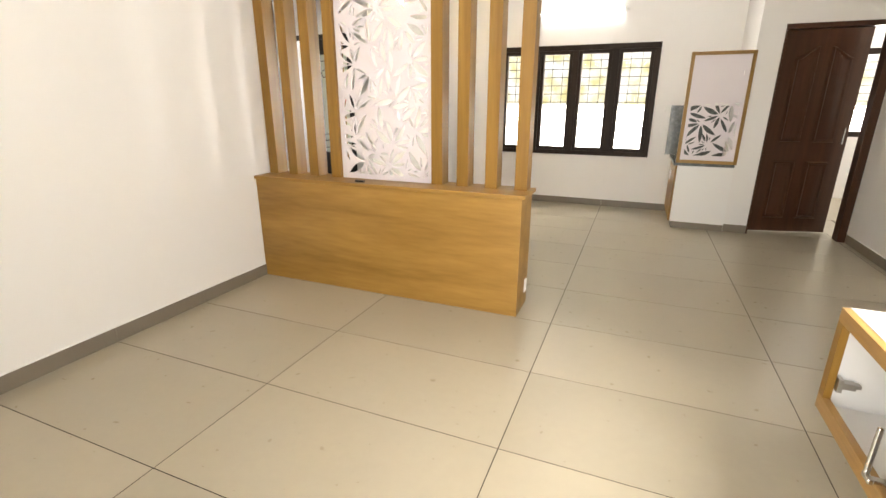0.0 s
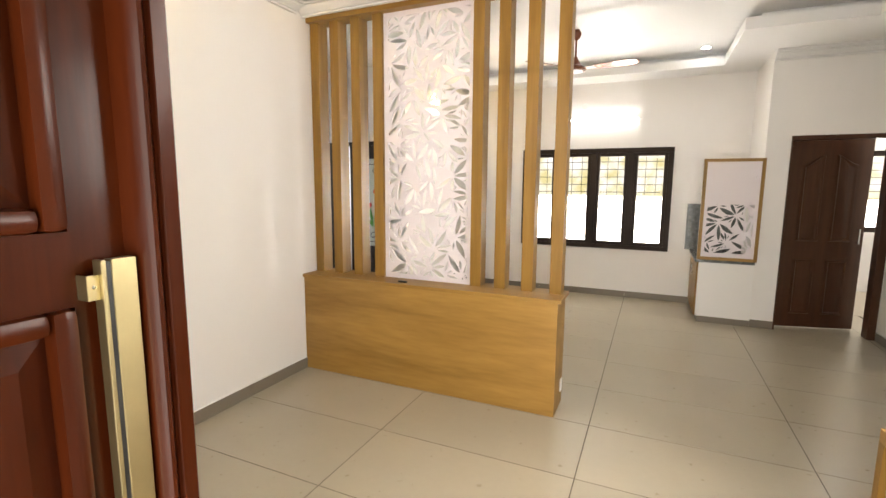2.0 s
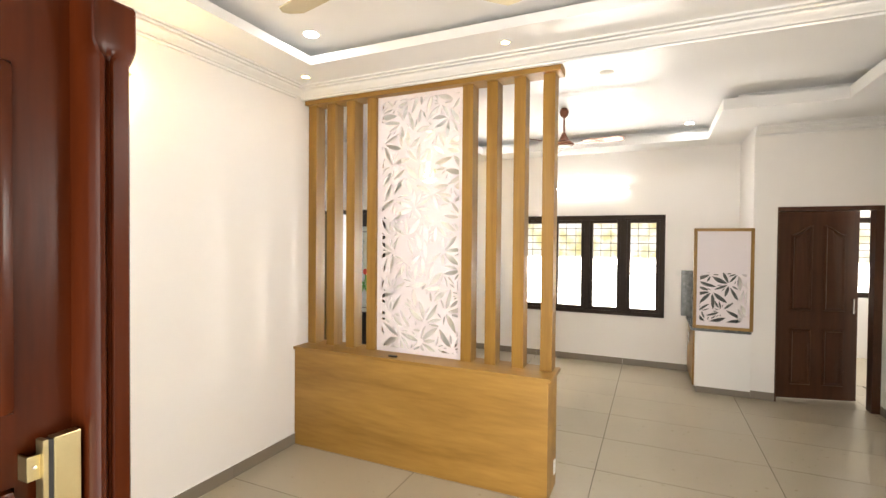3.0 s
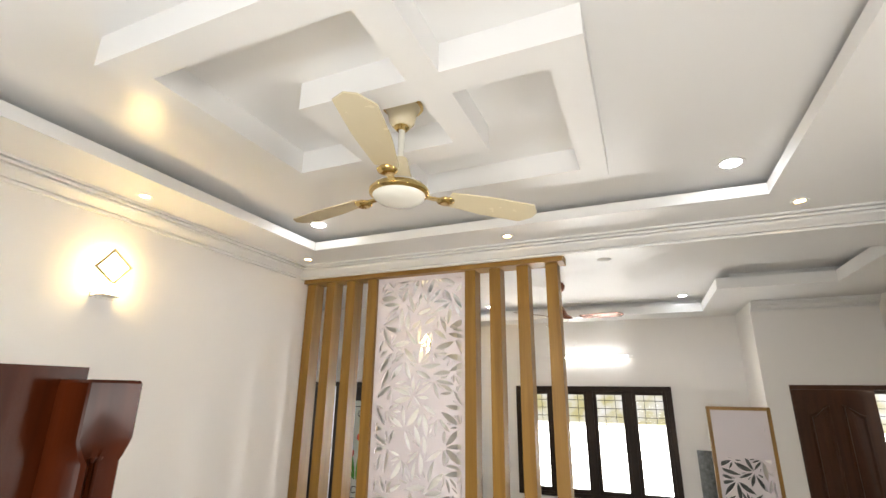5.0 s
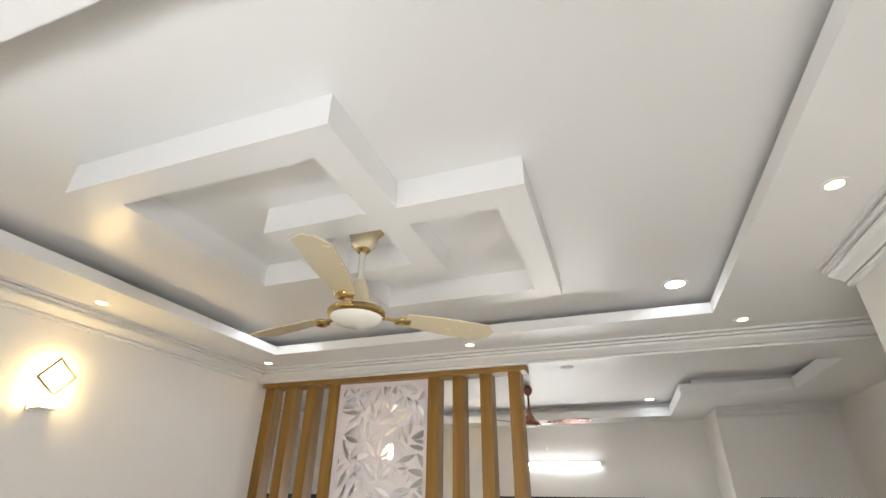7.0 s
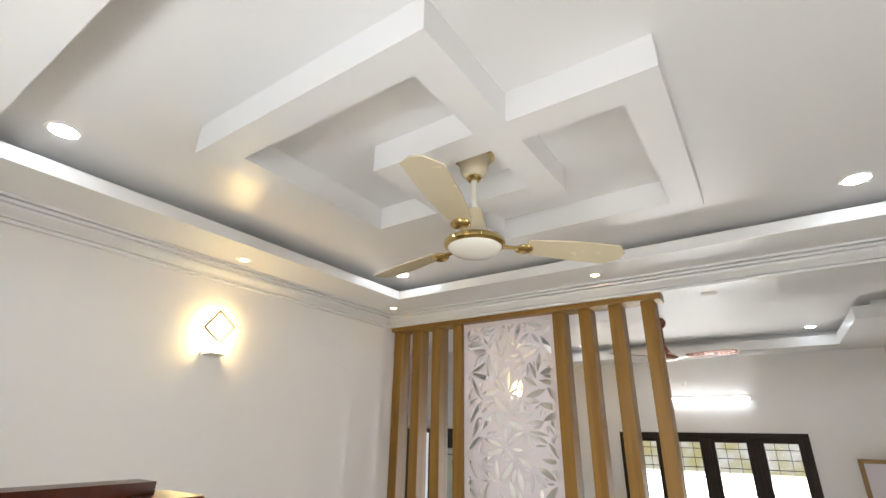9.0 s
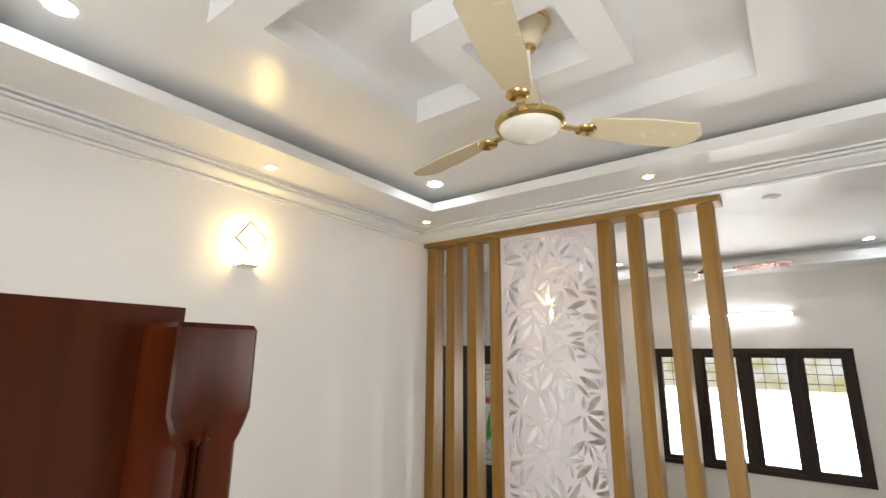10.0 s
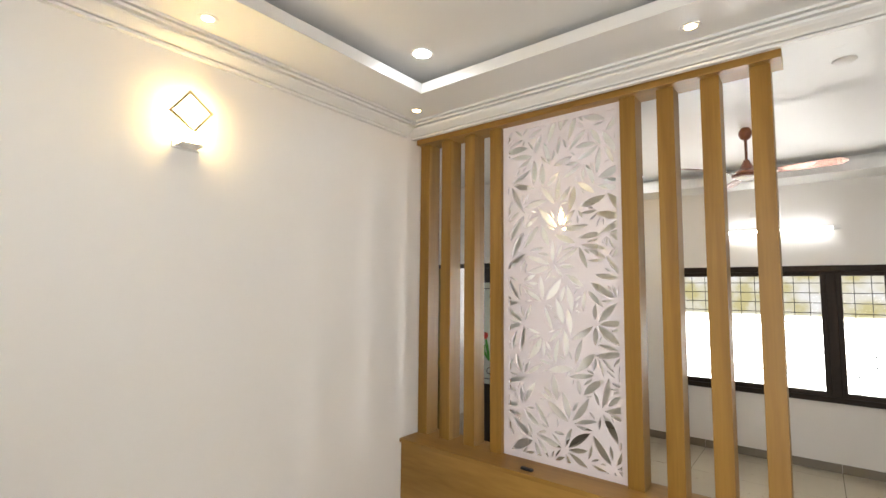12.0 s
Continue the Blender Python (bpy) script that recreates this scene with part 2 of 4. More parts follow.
def part(name, bm, mat, parent, label="", smooth=False):
    ob = new(name, to_mesh(name, bm, mat, smooth))
    ob.parent = parent
    if label:
        ob["label"] = label
    return ob


def solid(name, bm, mat, label, category, kind="structure", smooth=False, group=""):
    return tagged(new(name, to_mesh(name, bm, mat, smooth)), label, category, group, kind)


def thing(name, label, category, at=(0, 0, 0), group="", kind=""):
    ob = new(name)
    ob.location = at
    ob.empty_display_size = 0.1
    return tagged(ob, label, category, group, kind)


# ---- plan ----
LEFT, RIGHT, NORTH, SOUTH = -2.404, 1.27, 6.93, -0.12
HALL_R, WEST_END, DINING_L, DINING_Y = 2.395, -2.5, -4.3, 4.95
SOFFIT, LIP, TRAY, HALL_TOP, ROOF = 2.957, 3.018, 3.068, 3.125, 3.3
WIN = (-1.58, 0.685, 0.44, 2.075)
DOOR = (1.505, 2.385, 2.09)
WASH_X, WASH_Y = 1.285, 6.03

# floor slab and ground
floor = solid("floor", box_bm((-4.5, -0.36, -0.20, 2.62, 7.15, -0.0012)), M_GROUT, "dark grout bed under large matt beige floor tiles", "floor")
solid("ground", box_bm((-60, -60, -0.5, 60, 60, -0.30)), M_PORCH, "plain grey paved ground round the house", "ground")
solid("porch_floor", box_bm((-2.6, -2.6, -0.298, 2.6, -0.362, -0.02)), M_PORCH, "plain grey porch floor outside the entrance", "floor")

# walls
solid("wall_west", box_bm((LEFT - 0.22, -0.34, -0.006, LEFT, 3.30, ROOF)), M_WALL, "smooth warm white painted plaster wall", "wall")
# assumed opening for the east lamp, never in view
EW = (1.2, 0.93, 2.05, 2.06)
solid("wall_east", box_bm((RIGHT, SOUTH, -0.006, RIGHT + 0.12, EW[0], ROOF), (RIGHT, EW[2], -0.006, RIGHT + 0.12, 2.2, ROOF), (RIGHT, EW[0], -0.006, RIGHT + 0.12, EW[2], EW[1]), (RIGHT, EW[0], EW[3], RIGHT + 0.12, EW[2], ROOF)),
      M_WALL, "smooth warm white painted wall with an assumed, unseen window opening", "wall")
# unseen wall, added so that the east opening faces outdoors
solid("wall_return", box_bm((RIGHT + 0.12, 2.08, -0.006, HALL_R + 0.22, 2.2, ROOF)), M_WALL, "plain white unseen wall, added to close the hall", "wall")
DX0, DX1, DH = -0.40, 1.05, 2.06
# unseen slot above the doorway, added to let the ceiling fill through
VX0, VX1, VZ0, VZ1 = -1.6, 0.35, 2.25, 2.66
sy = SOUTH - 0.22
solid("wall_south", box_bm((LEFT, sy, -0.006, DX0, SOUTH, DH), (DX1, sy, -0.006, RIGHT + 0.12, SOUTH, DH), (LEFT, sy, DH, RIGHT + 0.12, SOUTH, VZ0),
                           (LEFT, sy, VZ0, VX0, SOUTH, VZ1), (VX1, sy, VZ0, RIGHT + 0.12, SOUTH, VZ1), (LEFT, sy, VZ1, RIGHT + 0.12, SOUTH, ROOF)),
      M_WALL, "plain white wall round the entrance doorway, with an added unseen slot above it", "wall")
solid("wall_north", box_bm((WEST_END - 0.2, NORTH, -0.006, WIN[0], NORTH + 0.22, ROOF), (WIN[2], NORTH, -0.006, WASH_X + 0.1, NORTH + 0.22, ROOF),
                           (WIN[0], NORTH, -0.006, WIN[2], NORTH + 0.22, WIN[1]), (WIN[0], NORTH, WIN[3], WIN[2], NORTH + 0.22, ROOF)), M_WALL, "warm white painted wall round the wide window", "wall")
solid("wall_hall_west", box_bm((WEST_END - 0.2, DINING_Y, -0.006, WEST_END, NORTH, ROOF)), M_WALL, "warm white painted side wall of the hall", "wall")
solid("wall_hall_east", box_bm((HALL_R, 2.2, -0.006, HALL_R + 0.22, WASH_Y, ROOF)), M_WALL, "warm white painted side wall of the hall", "wall")
solid("wall_door", box_bm((WASH_X, WASH_Y, -0.006, DOOR[0], WASH_Y + 0.12, ROOF), (DOOR[1], WASH_Y, -0.006, HALL_R + 0.22, WASH_Y + 0.12, ROOF), (DOOR[0], WASH_Y, DOOR[2], DOOR[1], WASH_Y + 0.12, ROOF)),
      M_WALL, "warm white painted wall round the brown inner door", "wall")
solid("wall_wash", box_bm((WASH_X, WASH_Y + 0.12, -0.006, WASH_X + 0.1, NORTH, ROOF)), M_WALL, "warm white side wall of the wash corner", "wall")
SG = (-3.68, -2.72, 2.08)
solid("wall_dining", box_bm((DINING_L, DINING_Y, -0.006, SG[0], DINING_Y + 0.15, ROOF), (SG[1], DINING_Y, -0.006, WEST_END - 0.2, DINING_Y + 0.15, ROOF), (SG[0], DINING_Y, SG[2], SG[1], DINING_Y + 0.15, ROOF)),
      M_WALL, "warm white wall round the black glazed door", "wall")
# this wall is out of view; its opening is added to let light in
solid("wall_dining_west", box_bm((DINING_L - 0.2, 3.08, -0.006, DINING_L, 3.5, ROOF), (DINING_L - 0.2, 4.5, -0.006, DINING_L, 7.15, ROOF), (DINING_L - 0.2, 3.5, -0.006, DINING_L, 4.5, 1.0), (DINING_L - 0.2, 3.5, 2.2, DINING_L, 4.5, ROOF)),
      M_WALL, "plain white outer wall with an added, unseen opening", "wall")
solid("wall_dining_south", box_bm((DINING_L, 3.08, -0.006, LEFT - 0.22, 3.30, ROOF)), M_WALL, "plain white inner wall", "wall")
solid("wall_rear_room", box_bm((WASH_X + 0.1, 8.9, -0.006, 1.9, 9.1, ROOF), (3.6, WASH_Y, -0.006, 3.8, 9.1, ROOF), (1.9, 8.9, -0.006, 3.6, 9.1, 0.9), (1.9, 8.9, 2.1, 3.6, 9.1, ROOF), (WASH_X, NORTH + 0.22, -0.006, WASH_X + 0.1, 9.1, ROOF)),
      M_WALL, "plain white walls of the room behind the inner door", "wall")
solid("floor_rear_room", box_bm((WASH_X + 0.1, 7.152, -0.2, 3.8, 9.1, 0.0), (2.622, WASH_Y, -0.2, 3.8, 7.15, 0.0)), M_TILE, "pale tiled floor of the room behind the door", "floor")
solid("wall_store", box_bm((DINING_L, 6.93, -0.006, WEST_END - 0.2, 7.15, 0.9), (DINING_L, 6.93, 2.1, WEST_END - 0.2, 7.15, ROOF)), M_WALL, "plain white wall of the room behind the glazed door", "wall")

# ceilings
TX0, TX1, TY0, TY1 = -1.972, 0.832, 0.31, 2.685
COVE = 0.17


def border(x0, y0, x1, y1, ix0, iy0, ix1, iy1, z0, z1):
    """Four boxes between an outer rectangle and an inner one."""
    return [(x0, y0, z0, ix0, y1, z1), (ix1, y0, z0, x1, y1, z1), (ix0, y0, z0, ix1, iy0, z1), (ix0, iy1, z0, ix1, y1, z1)]


# the border boards end in a thin lip; behind it an open cove runs back under the tray
CX0, CX1, CY0, CY1 = TX0 - COVE, TX1 + COVE, TY0 - COVE, TY1 + COVE
solid("ceiling_front", box_bm(*border(LEFT, SOUTH, HALL_R, 3.10, TX0, TY0, TX1, TY1, SOFFIT, LIP), *border(LEFT, SOUTH, HALL_R, 3.10, CX0, CY0, CX1, CY1, LIP, ROOF), (CX0, CY0, TRAY, CX1, CY1, ROOF)),
      M_CEIL, "white recessed tray ceiling with a lower lipped border", "ceiling")
HT = (-2.0, 3.95, 0.88, 6.48, 1.82, 5.12)
HALL_LIP, HC = 3.062, 0.14
HX0, HY0, HX1, HY1, HX2, HY2 = HT[0] - HC, HT[1] - HC, HT[2] + HC, HT[3] + HC, HT[4] + HC, HT[5] + HC


def stepped(x0, y0, x1, y1, x2, y2, z0, z1):
    """Boards round an L-shaped tray: x0..x1 deep to y1, and x1..x2 only to y2."""
    return [(DINING_L, 3.29, z0, HALL_R, y0, z1), (DINING_L, y0, z0, x0, NORTH, z1), (x0, y1, z0, x1, NORTH, z1), (x1, y2, z0, HALL_R, NORTH, z1), (x2, y0, z0, HALL_R, y2, z1)]


solid("ceiling_hall", box_bm(*stepped(*HT, SOFFIT, HALL_LIP), *stepped(HX0, HY0, HX1, HY1, HX2, HY2, HALL_LIP, ROOF), (HX0, HY0, HALL_TOP, HX1, HY1, ROOF), (HX1, HY0, HALL_TOP, HX2, HY2, ROOF)),
      M_CEIL, "white stepped tray ceiling over the hall with a thin lip", "ceiling")
solid("ceiling_rear_room", box_bm((WASH_X, NORTH, ROOF - 0.05, 3.8, 9.1, ROOF), (HALL_R, WASH_Y, ROOF - 0.05, 3.8, NORTH, ROOF)), M_CEIL, "plain white ceiling of the room behind", "ceiling")
solid("roof_slab", box_bm((-4.7, -2.6, ROOF + 0.002, 4.0, 9.3, ROOF + 0.15)), M_PLASTER, "plain plastered roof slab", "roof")
solid("beam", box_bm((LEFT, 3.10, 2.885, HALL_R, 3.29, ROOF)), M_CEIL, "white plastered beam between front room and hall", "beam")


CA, CB, CW = (-1.345, 0.765, -0.345, 1.742), (-0.897, 1.202, 0.101, 2.181), 0.116
xs = sorted({CA[0], CA[0] + CW, CA[2] - CW, CA[2], CB[0], CB[0] + CW, CB[2] - CW, CB[2]})
ys = sorted({CA[1], CA[1] + CW, CA[3] - CW, CA[3], CB[1], CB[1] + CW, CB[3] - CW, CB[3]})


def in_ring(x, y, c):
    inside = c[0] < x < c[2] and c[1] < y < c[3]
    return inside and not (c[0] + CW < x < c[2] - CW and c[1] + CW < y < c[3] - CW)


cells = {(i, j) for i in range(len(xs) - 1) for j in range(len(ys) - 1)
         if any(in_ring((xs[i] + xs[i + 1]) / 2, (ys[j] + ys[j + 1]) / 2, c) for c in (CA, CB))}
coffer = bmesh.new()
vert_at = {}


def cv(i, j, z):
    if (i, j, z) not in vert_at:
        vert_at[(i, j, z)] = coffer.verts.new((xs[i], ys[j], z))
    return vert_at[(i, j, z)]


CZ = SOFFIT
for i, j in cells:
    coffer.faces.new((cv(i, j, CZ), cv(i, j + 1, CZ), cv(i + 1, j + 1, CZ), cv(i + 1, j, CZ)))
    coffer.faces.new((cv(i, j, TRAY + 0.02), cv(i + 1, j, TRAY + 0.02), cv(i + 1, j + 1, TRAY + 0.02), cv(i, j + 1, TRAY + 0.02)))
    for (di, dj), (a, b) in {(-1, 0): ((i, j), (i, j + 1)), (1, 0): ((i + 1, j + 1), (i + 1, j)), (0, -1): ((i + 1, j), (i, j)), (0, 1): ((i, j + 1), (i + 1, j + 1))}.items():
        if (i + di, j + dj) not in cells:
            coffer.faces.new((cv(*a, CZ), cv(*b, CZ), cv(*b, TRAY + 0.02), cv(*a, TRAY + 0.02)))
bmesh.ops.recalc_face_normals(coffer, faces=coffer.faces)
solid("ceiling_coffer", coffer, M_CEIL, "white plaster coffer of two overlapping squares", "ceiling trim")

# cornices: stepped plaster mouldings, profile (out from the wall, down from the soffit)
CORNICE = [(0, 0), (0.106, 0), (0.106, 0.013), (0.078, 0.013), (0.078, 0.020), (0.095, 0.020), (0.095, 0.033), (0.066, 0.033), (0.066, 0.041), (0.079, 0.041), (0.077, 0.049), (0.064, 0.059), (0.048, 0.067), (0.036, 0.073), (0.030, 0.079), (0.010, 0.079), (0.010, 0.086), (0.027, 0.086), (0.027, 0.099), (0, 0.099)]


def cornice(name, start, end, out):
    s, e, o = Vector(start), Vector(end), Vector(out)
    bm = bmesh.new()
    rows = [[bm.verts.new(p + o * u + Vector((0, 0, -v))) for u, v in CORNICE] for p in (s, e)]
    k = len(CORNICE)
    for i in range(k):
        bm.faces.new((rows[0][i], rows[0][(i + 1) % k], rows[1][(i + 1) % k], rows[1][i]))
    bm.faces.new(rows[0])
    bm.faces.new(list(reversed(rows[1])))
    bmesh.ops.recalc_face_normals(bm, faces=bm.faces)
    return solid(name, bm, M_CEIL, "stepped white plaster cornice under the ceiling", "cornice")


cz = SOFFIT - 0.001
cornice("cornice_beam", (LEFT + 0.002, 3.099, cz), (HALL_R - 0.002, 3.099, cz), (0, -1, 0))
cornice("cornice_west", (LEFT + 0.001, SOUTH + 0.002, cz), (LEFT + 0.001, 3.006, cz), (1, 0, 0))
cornice("cornice_east", (RIGHT - 0.001, SOUTH + 0.002, cz), (RIGHT - 0.001, 2.2, cz), (-1, 0, 0))
cornice("cornice_door_wall", (WASH_X, WASH_Y - 0.001, cz), (HALL_R - 0.002, WASH_Y - 0.001, cz), (0, -1, 0))

# window of four lights
window = thing("window_1", "wide dark brown wooden window of four barred lights", "window", kind="structure")
lights = [(-1.475, -1.145), (-0.975, -0.650), (-0.486, -0.165), (0.008, 0.328)]
WZ0, WZ1 = 0.785, 1.965
fy0, fy1 = NORTH - 0.03, NORTH + 0.07
part("window_frame", box_bm((WIN[0], fy0, WZ1 + 0.045, WIN[2], fy1, WIN[3]), (WIN[0], fy0, WIN[1], WIN[2], fy1, WZ0 - 0.045), bevel=0.006), M_FRAME, window)
for k in range(5):
    a, b = (WIN[0], lights[0][0] - 0.045) if k == 0 else ((lights[3][1] + 0.045, WIN[2]) if k == 4 else (lights[k - 1][1] + 0.045, lights[k][0] - 0.045))
    part("mullion", box_bm((a, fy0, WZ0 - 0.045, b, fy1, WZ1 + 0.045), bevel=0.004), M_FRAME, window)
for a, b in lights:
    sash = part("sash", box_bm((a - 0.045, fy0 + 0.014, WZ0 - 0.045, a, fy1 - 0.02, WZ1 + 0.045), (b, fy0 + 0.014, WZ0 - 0.045, b + 0.045, fy1 - 0.02, WZ1 + 0.045),
                               (a, fy0 + 0.014, WZ0 - 0.045, b, fy1 - 0.02, WZ0), (a, fy0 + 0.014, WZ1, b, fy1 - 0.02, WZ1 + 0.045), bevel=0.004), M_FRAME, window)
    pane = part("pane", box_bm((a, NORTH + 0.015, WZ0, b, NORTH + 0.019, WZ1)), M_GLASS, sash)
    pane.visible_shadow = False
    bars = [(a - 0.04, NORTH + 0.078, z - 0.004, b + 0.04, NORTH + 0.086, z + 0.004) for z in np.arange(WZ0 + 0.06, WZ1, 0.105)]
    part("window_bars", box_bm(*bars), M_IRON, sash, "thin dark iron window bars")
    for u in (0.3, 0.72):
        x = a + (b - a) * u
        part("upright_bar", box_bm((x - 0.003, NORTH + 0.087, WZ0 - 0.04, x + 0.003, NORTH + 0.095, WZ1 + 0.04)), M_IRON, sash)
# emits its own light in place of sun falling on the garden
solid("backdrop", box_bm((-14, 11.98, -0.3, 14, 12.0, 8)), M_OUT, "glowing backdrop of a pale garden wall with yellow-green foliage, its daylight put in as emission", "backdrop")

# ---- the partition of the front room ----
partition = thing("partition", "oak laminate room divider with a cabinet base, slats and a carved white screen", "partition", (LEFT, 3.01, 0))
P = partition


def at_part(name, bm, mat, parent, origin, label="", smooth=False):
    """Links world-coordinate geometry under a thing that stands at origin."""
    bmesh.ops.translate(bm, verts=bm.verts, vec=-Vector(origin))
    return part(name, bm, mat, parent, label, smooth)


PO = (LEFT, 3.01, 0)
BX1 = -0.305
at_part("base", box_bm((LEFT + 0.002, 3.009, 0.0, BX1, 3.30, 0.79), bevel=0.0015), M_OAK_X, P, PO, "oak laminate cabinet base")
at_part("ledge", box_bm((LEFT + 0.001, 2.992, 0.7905, BX1 + 0.022, 3.318, 0.815), bevel=0.002), M_OAK_X, P, PO)
at_part("header", box_bm((LEFT + 0.001, 3.125, 2.832, -0.272, 3.288, 2.884), bevel=0.002), M_OAK_X, P, PO)
SLATS = [-2.395, -2.202, -2.004, -1.803, -0.982, -0.796, -0.596, -0.395]
for x in SLATS:
    at_part("slat", box_bm((x, 3.165, 0.8155, x + 0.081, 3.283, 2.8315), bevel=0.002), M_OAK_Z, P, PO)
socket = at_part("socket_plate", box_bm((BX1, 3.21, 0.10, BX1 + 0.008, 3.26, 0.19), bevel=0.002), M_SWITCH, P, PO, "small white socket plate")


# carved screens: leaves fan out from many centres, none touching another
def leaf_outline(x, y, angle, length, width, n=7, bend=0.0):
    """A lens with two sharp ends, fuller towards its root and bent a little to one side."""
    up, down = [], []
    for k in range(n):
        t = k / (n - 1)
        half = width / 2 * 4 * t ** 0.9 * (1 - t) / 0.98
        sway = bend * length * 4 * t * (1 - t)
        up.append((t * length, sway + half))
        down.append((t * length, sway - half))
    pts = up + down[-2:0:-1]
    c, s = math.cos(angle), math.sin(angle)
    return [(x + c * u - s * v, y + s * u + c * v) for u, v in pts]


def inside(px, py, pts):
    odd = False
    for a, b in zip(pts, pts[1:] + pts[:1]):
        if (a[1] > py) != (b[1] > py) and px < a[0] + (py - a[1]) * (b[0] - a[0]) / (b[1] - a[1]):
            odd = not odd
    return odd


def carved_leaves(w, h, border, seed, step, sizes):
    rng = random.Random(seed)
    taken, leaves = set(), []
    cell = 0.0042

    def cover(pts):
        xs_, ys_ = [p[0] for p in pts], [p[1] for p in pts]
        got = set()
        for i in range(int(min(xs_) / cell) - 1, int(max(xs_) / cell) + 2):
            for j in range(int(min(ys_) / cell) - 1, int(max(ys_) / cell) + 2):
                px, py = (i + 0.5) * cell, (j + 0.5) * cell
                if inside(px, py, pts):
                    got.add((i, j))
        return got

    centres = []
    for _ in range(900):
        c = (rng.uniform(-0.02, w + 0.02), rng.uniform(-0.02, h + 0.02))
        if all(math.hypot(c[0] - o[0], c[1] - o[1]) > step for o in centres):
            centres.append(c)
    tries = []
    for c in centres:
        turn, n = rng.uniform(0, 6.3), rng.randint(9, 13)
        for k in range(n):
            tries.append((c, turn + radians(255) * k / n + rng.uniform(-0.14, 0.14), rng.uniform(*sizes)))
    tries.sort(key=lambda t: -t[2])
    for shrink in (1.0, 0.82, 0.66, 0.52, 0.4, 0.3):
        for c, ang, length in tries:
            ln = length * shrink
            start = rng.uniform(0.010, 0.022) + length * (1 - shrink) * rng.uniform(0.0, 0.7)
            pts = leaf_outline(c[0] + math.cos(ang) * start, c[1] + math.sin(ang) * start, ang, ln, ln * rng.uniform(0.17, 0.27), bend=rng.uniform(-0.05, 0.05))
            pts = [(min(max(u, border), w - border), min(max(v, border), h - border)) for u, v in pts]
            clean = [p for p, q in zip(pts, pts[1:] + pts[:1]) if math.hypot(p[0] - q[0], p[1] - q[1]) > 0.0022]
            if len(clean) < 5:
                continue
            area = 0.5 * abs(sum(a[0] * b[1] - b[0] * a[1] for a, b in zip(clean, clean[1:] + clean[:1])))
            got = cover(clean)
            if area < 0.00012 or not got or got & taken:
                continue
            leaves.append(clean)
            for i, j in got:
                taken |= {(i + a, j + b) for a in (-1, 0, 1) for b in (-1, 0, 1)}
    return leaves


def screen_mesh(name, w, h, leaves, thick, mat):
    """A board with the leaves cut through it: triangulated flat, then given its thickness and cut edges."""
    loops = [[(0, 0), (w, 0), (w, h), (0, h)]] + leaves
    flat, faces = [], []
    for pts in loops:
        if sum(p[0] * q[1] - q[0] * p[1] for p, q in zip(pts, pts[1:] + pts[:1])) < 0:
            pts = pts[::-1]
        faces.append(list(range(len(flat), len(flat) + len(pts))))
        flat += [Vector(p) for p in pts]
    vs, _, tris, _, _, _ = geometry.delaunay_2d_cdt(flat, [], faces, 1, 1e-6)
    bounds = [(min(p[0] for p in lf), max(p[0] for p in lf), min(p[1] for p in lf), max(p[1] for p in lf)) for lf in leaves]

    def cut(t):
        cx, cy = sum(vs[k].x for k in t) / 3, sum(vs[k].y for k in t) / 3
        return any(b[0] < cx < b[1] and b[2] < cy < b[3] and inside(cx, cy, lf) for b, lf in zip(bounds, leaves))

    kept = [t for t in tris if not cut(t)]
    bm = bmesh.new()
    up = [bm.verts.new((v.x, v.y, thick / 2)) for v in vs]
    down = [bm.verts.new((v.x, v.y, -thick / 2)) for v in vs]
    seen = {}
    for t in kept:
        if (vs[t[1]] - vs[t[0]]).cross(vs[t[2]] - vs[t[0]]) < 0:
            t = t[::-1]
        bm.faces.new([up[k] for k in t])
        bm.faces.new([down[k] for k in reversed(t)])
        for a, b in zip(t, [*t[1:], t[0]]):
            seen[(a, b)] = True
    for a, b in seen:
        if (b, a) not in seen:
            bm.faces.new((down[a], down[b], up[b], up[a]))
    bmesh.ops.delete(bm, geom=[v for v in bm.verts if not v.link_faces], context="VERTS")
    return to_mesh(name, bm, mat)


PX0, PX1, PZ0, PZ1 = -1.7215, -0.983, 0.8155, 2.8315
leaves = carved_leaves(PX1 - PX0, PZ1 - PZ0, 0.034, 11, 0.118, (0.10, 0.17))
screen = new("carved_screen", screen_mesh("carved_screen", PX1 - PX0, PZ1 - PZ0, leaves, 0.018, M_PANEL))
screen.parent = P
screen.matrix_local = Matrix.Translation(Vector((PX0, 3.205, PZ0)) - Vector(PO)) @ pose(0, 0, 0, 90, 0, 0)
screen["label"] = "white board screen cut through with leaf shapes"
tagged(new("door_stop", to_mesh("door_stop", box_bm((-1.52, 3.035, 0.8155, -1.45, 3.06, 0.829), bevel=0.004), M_BLACKP)), "small dark block lying on the oak ledge", "block")


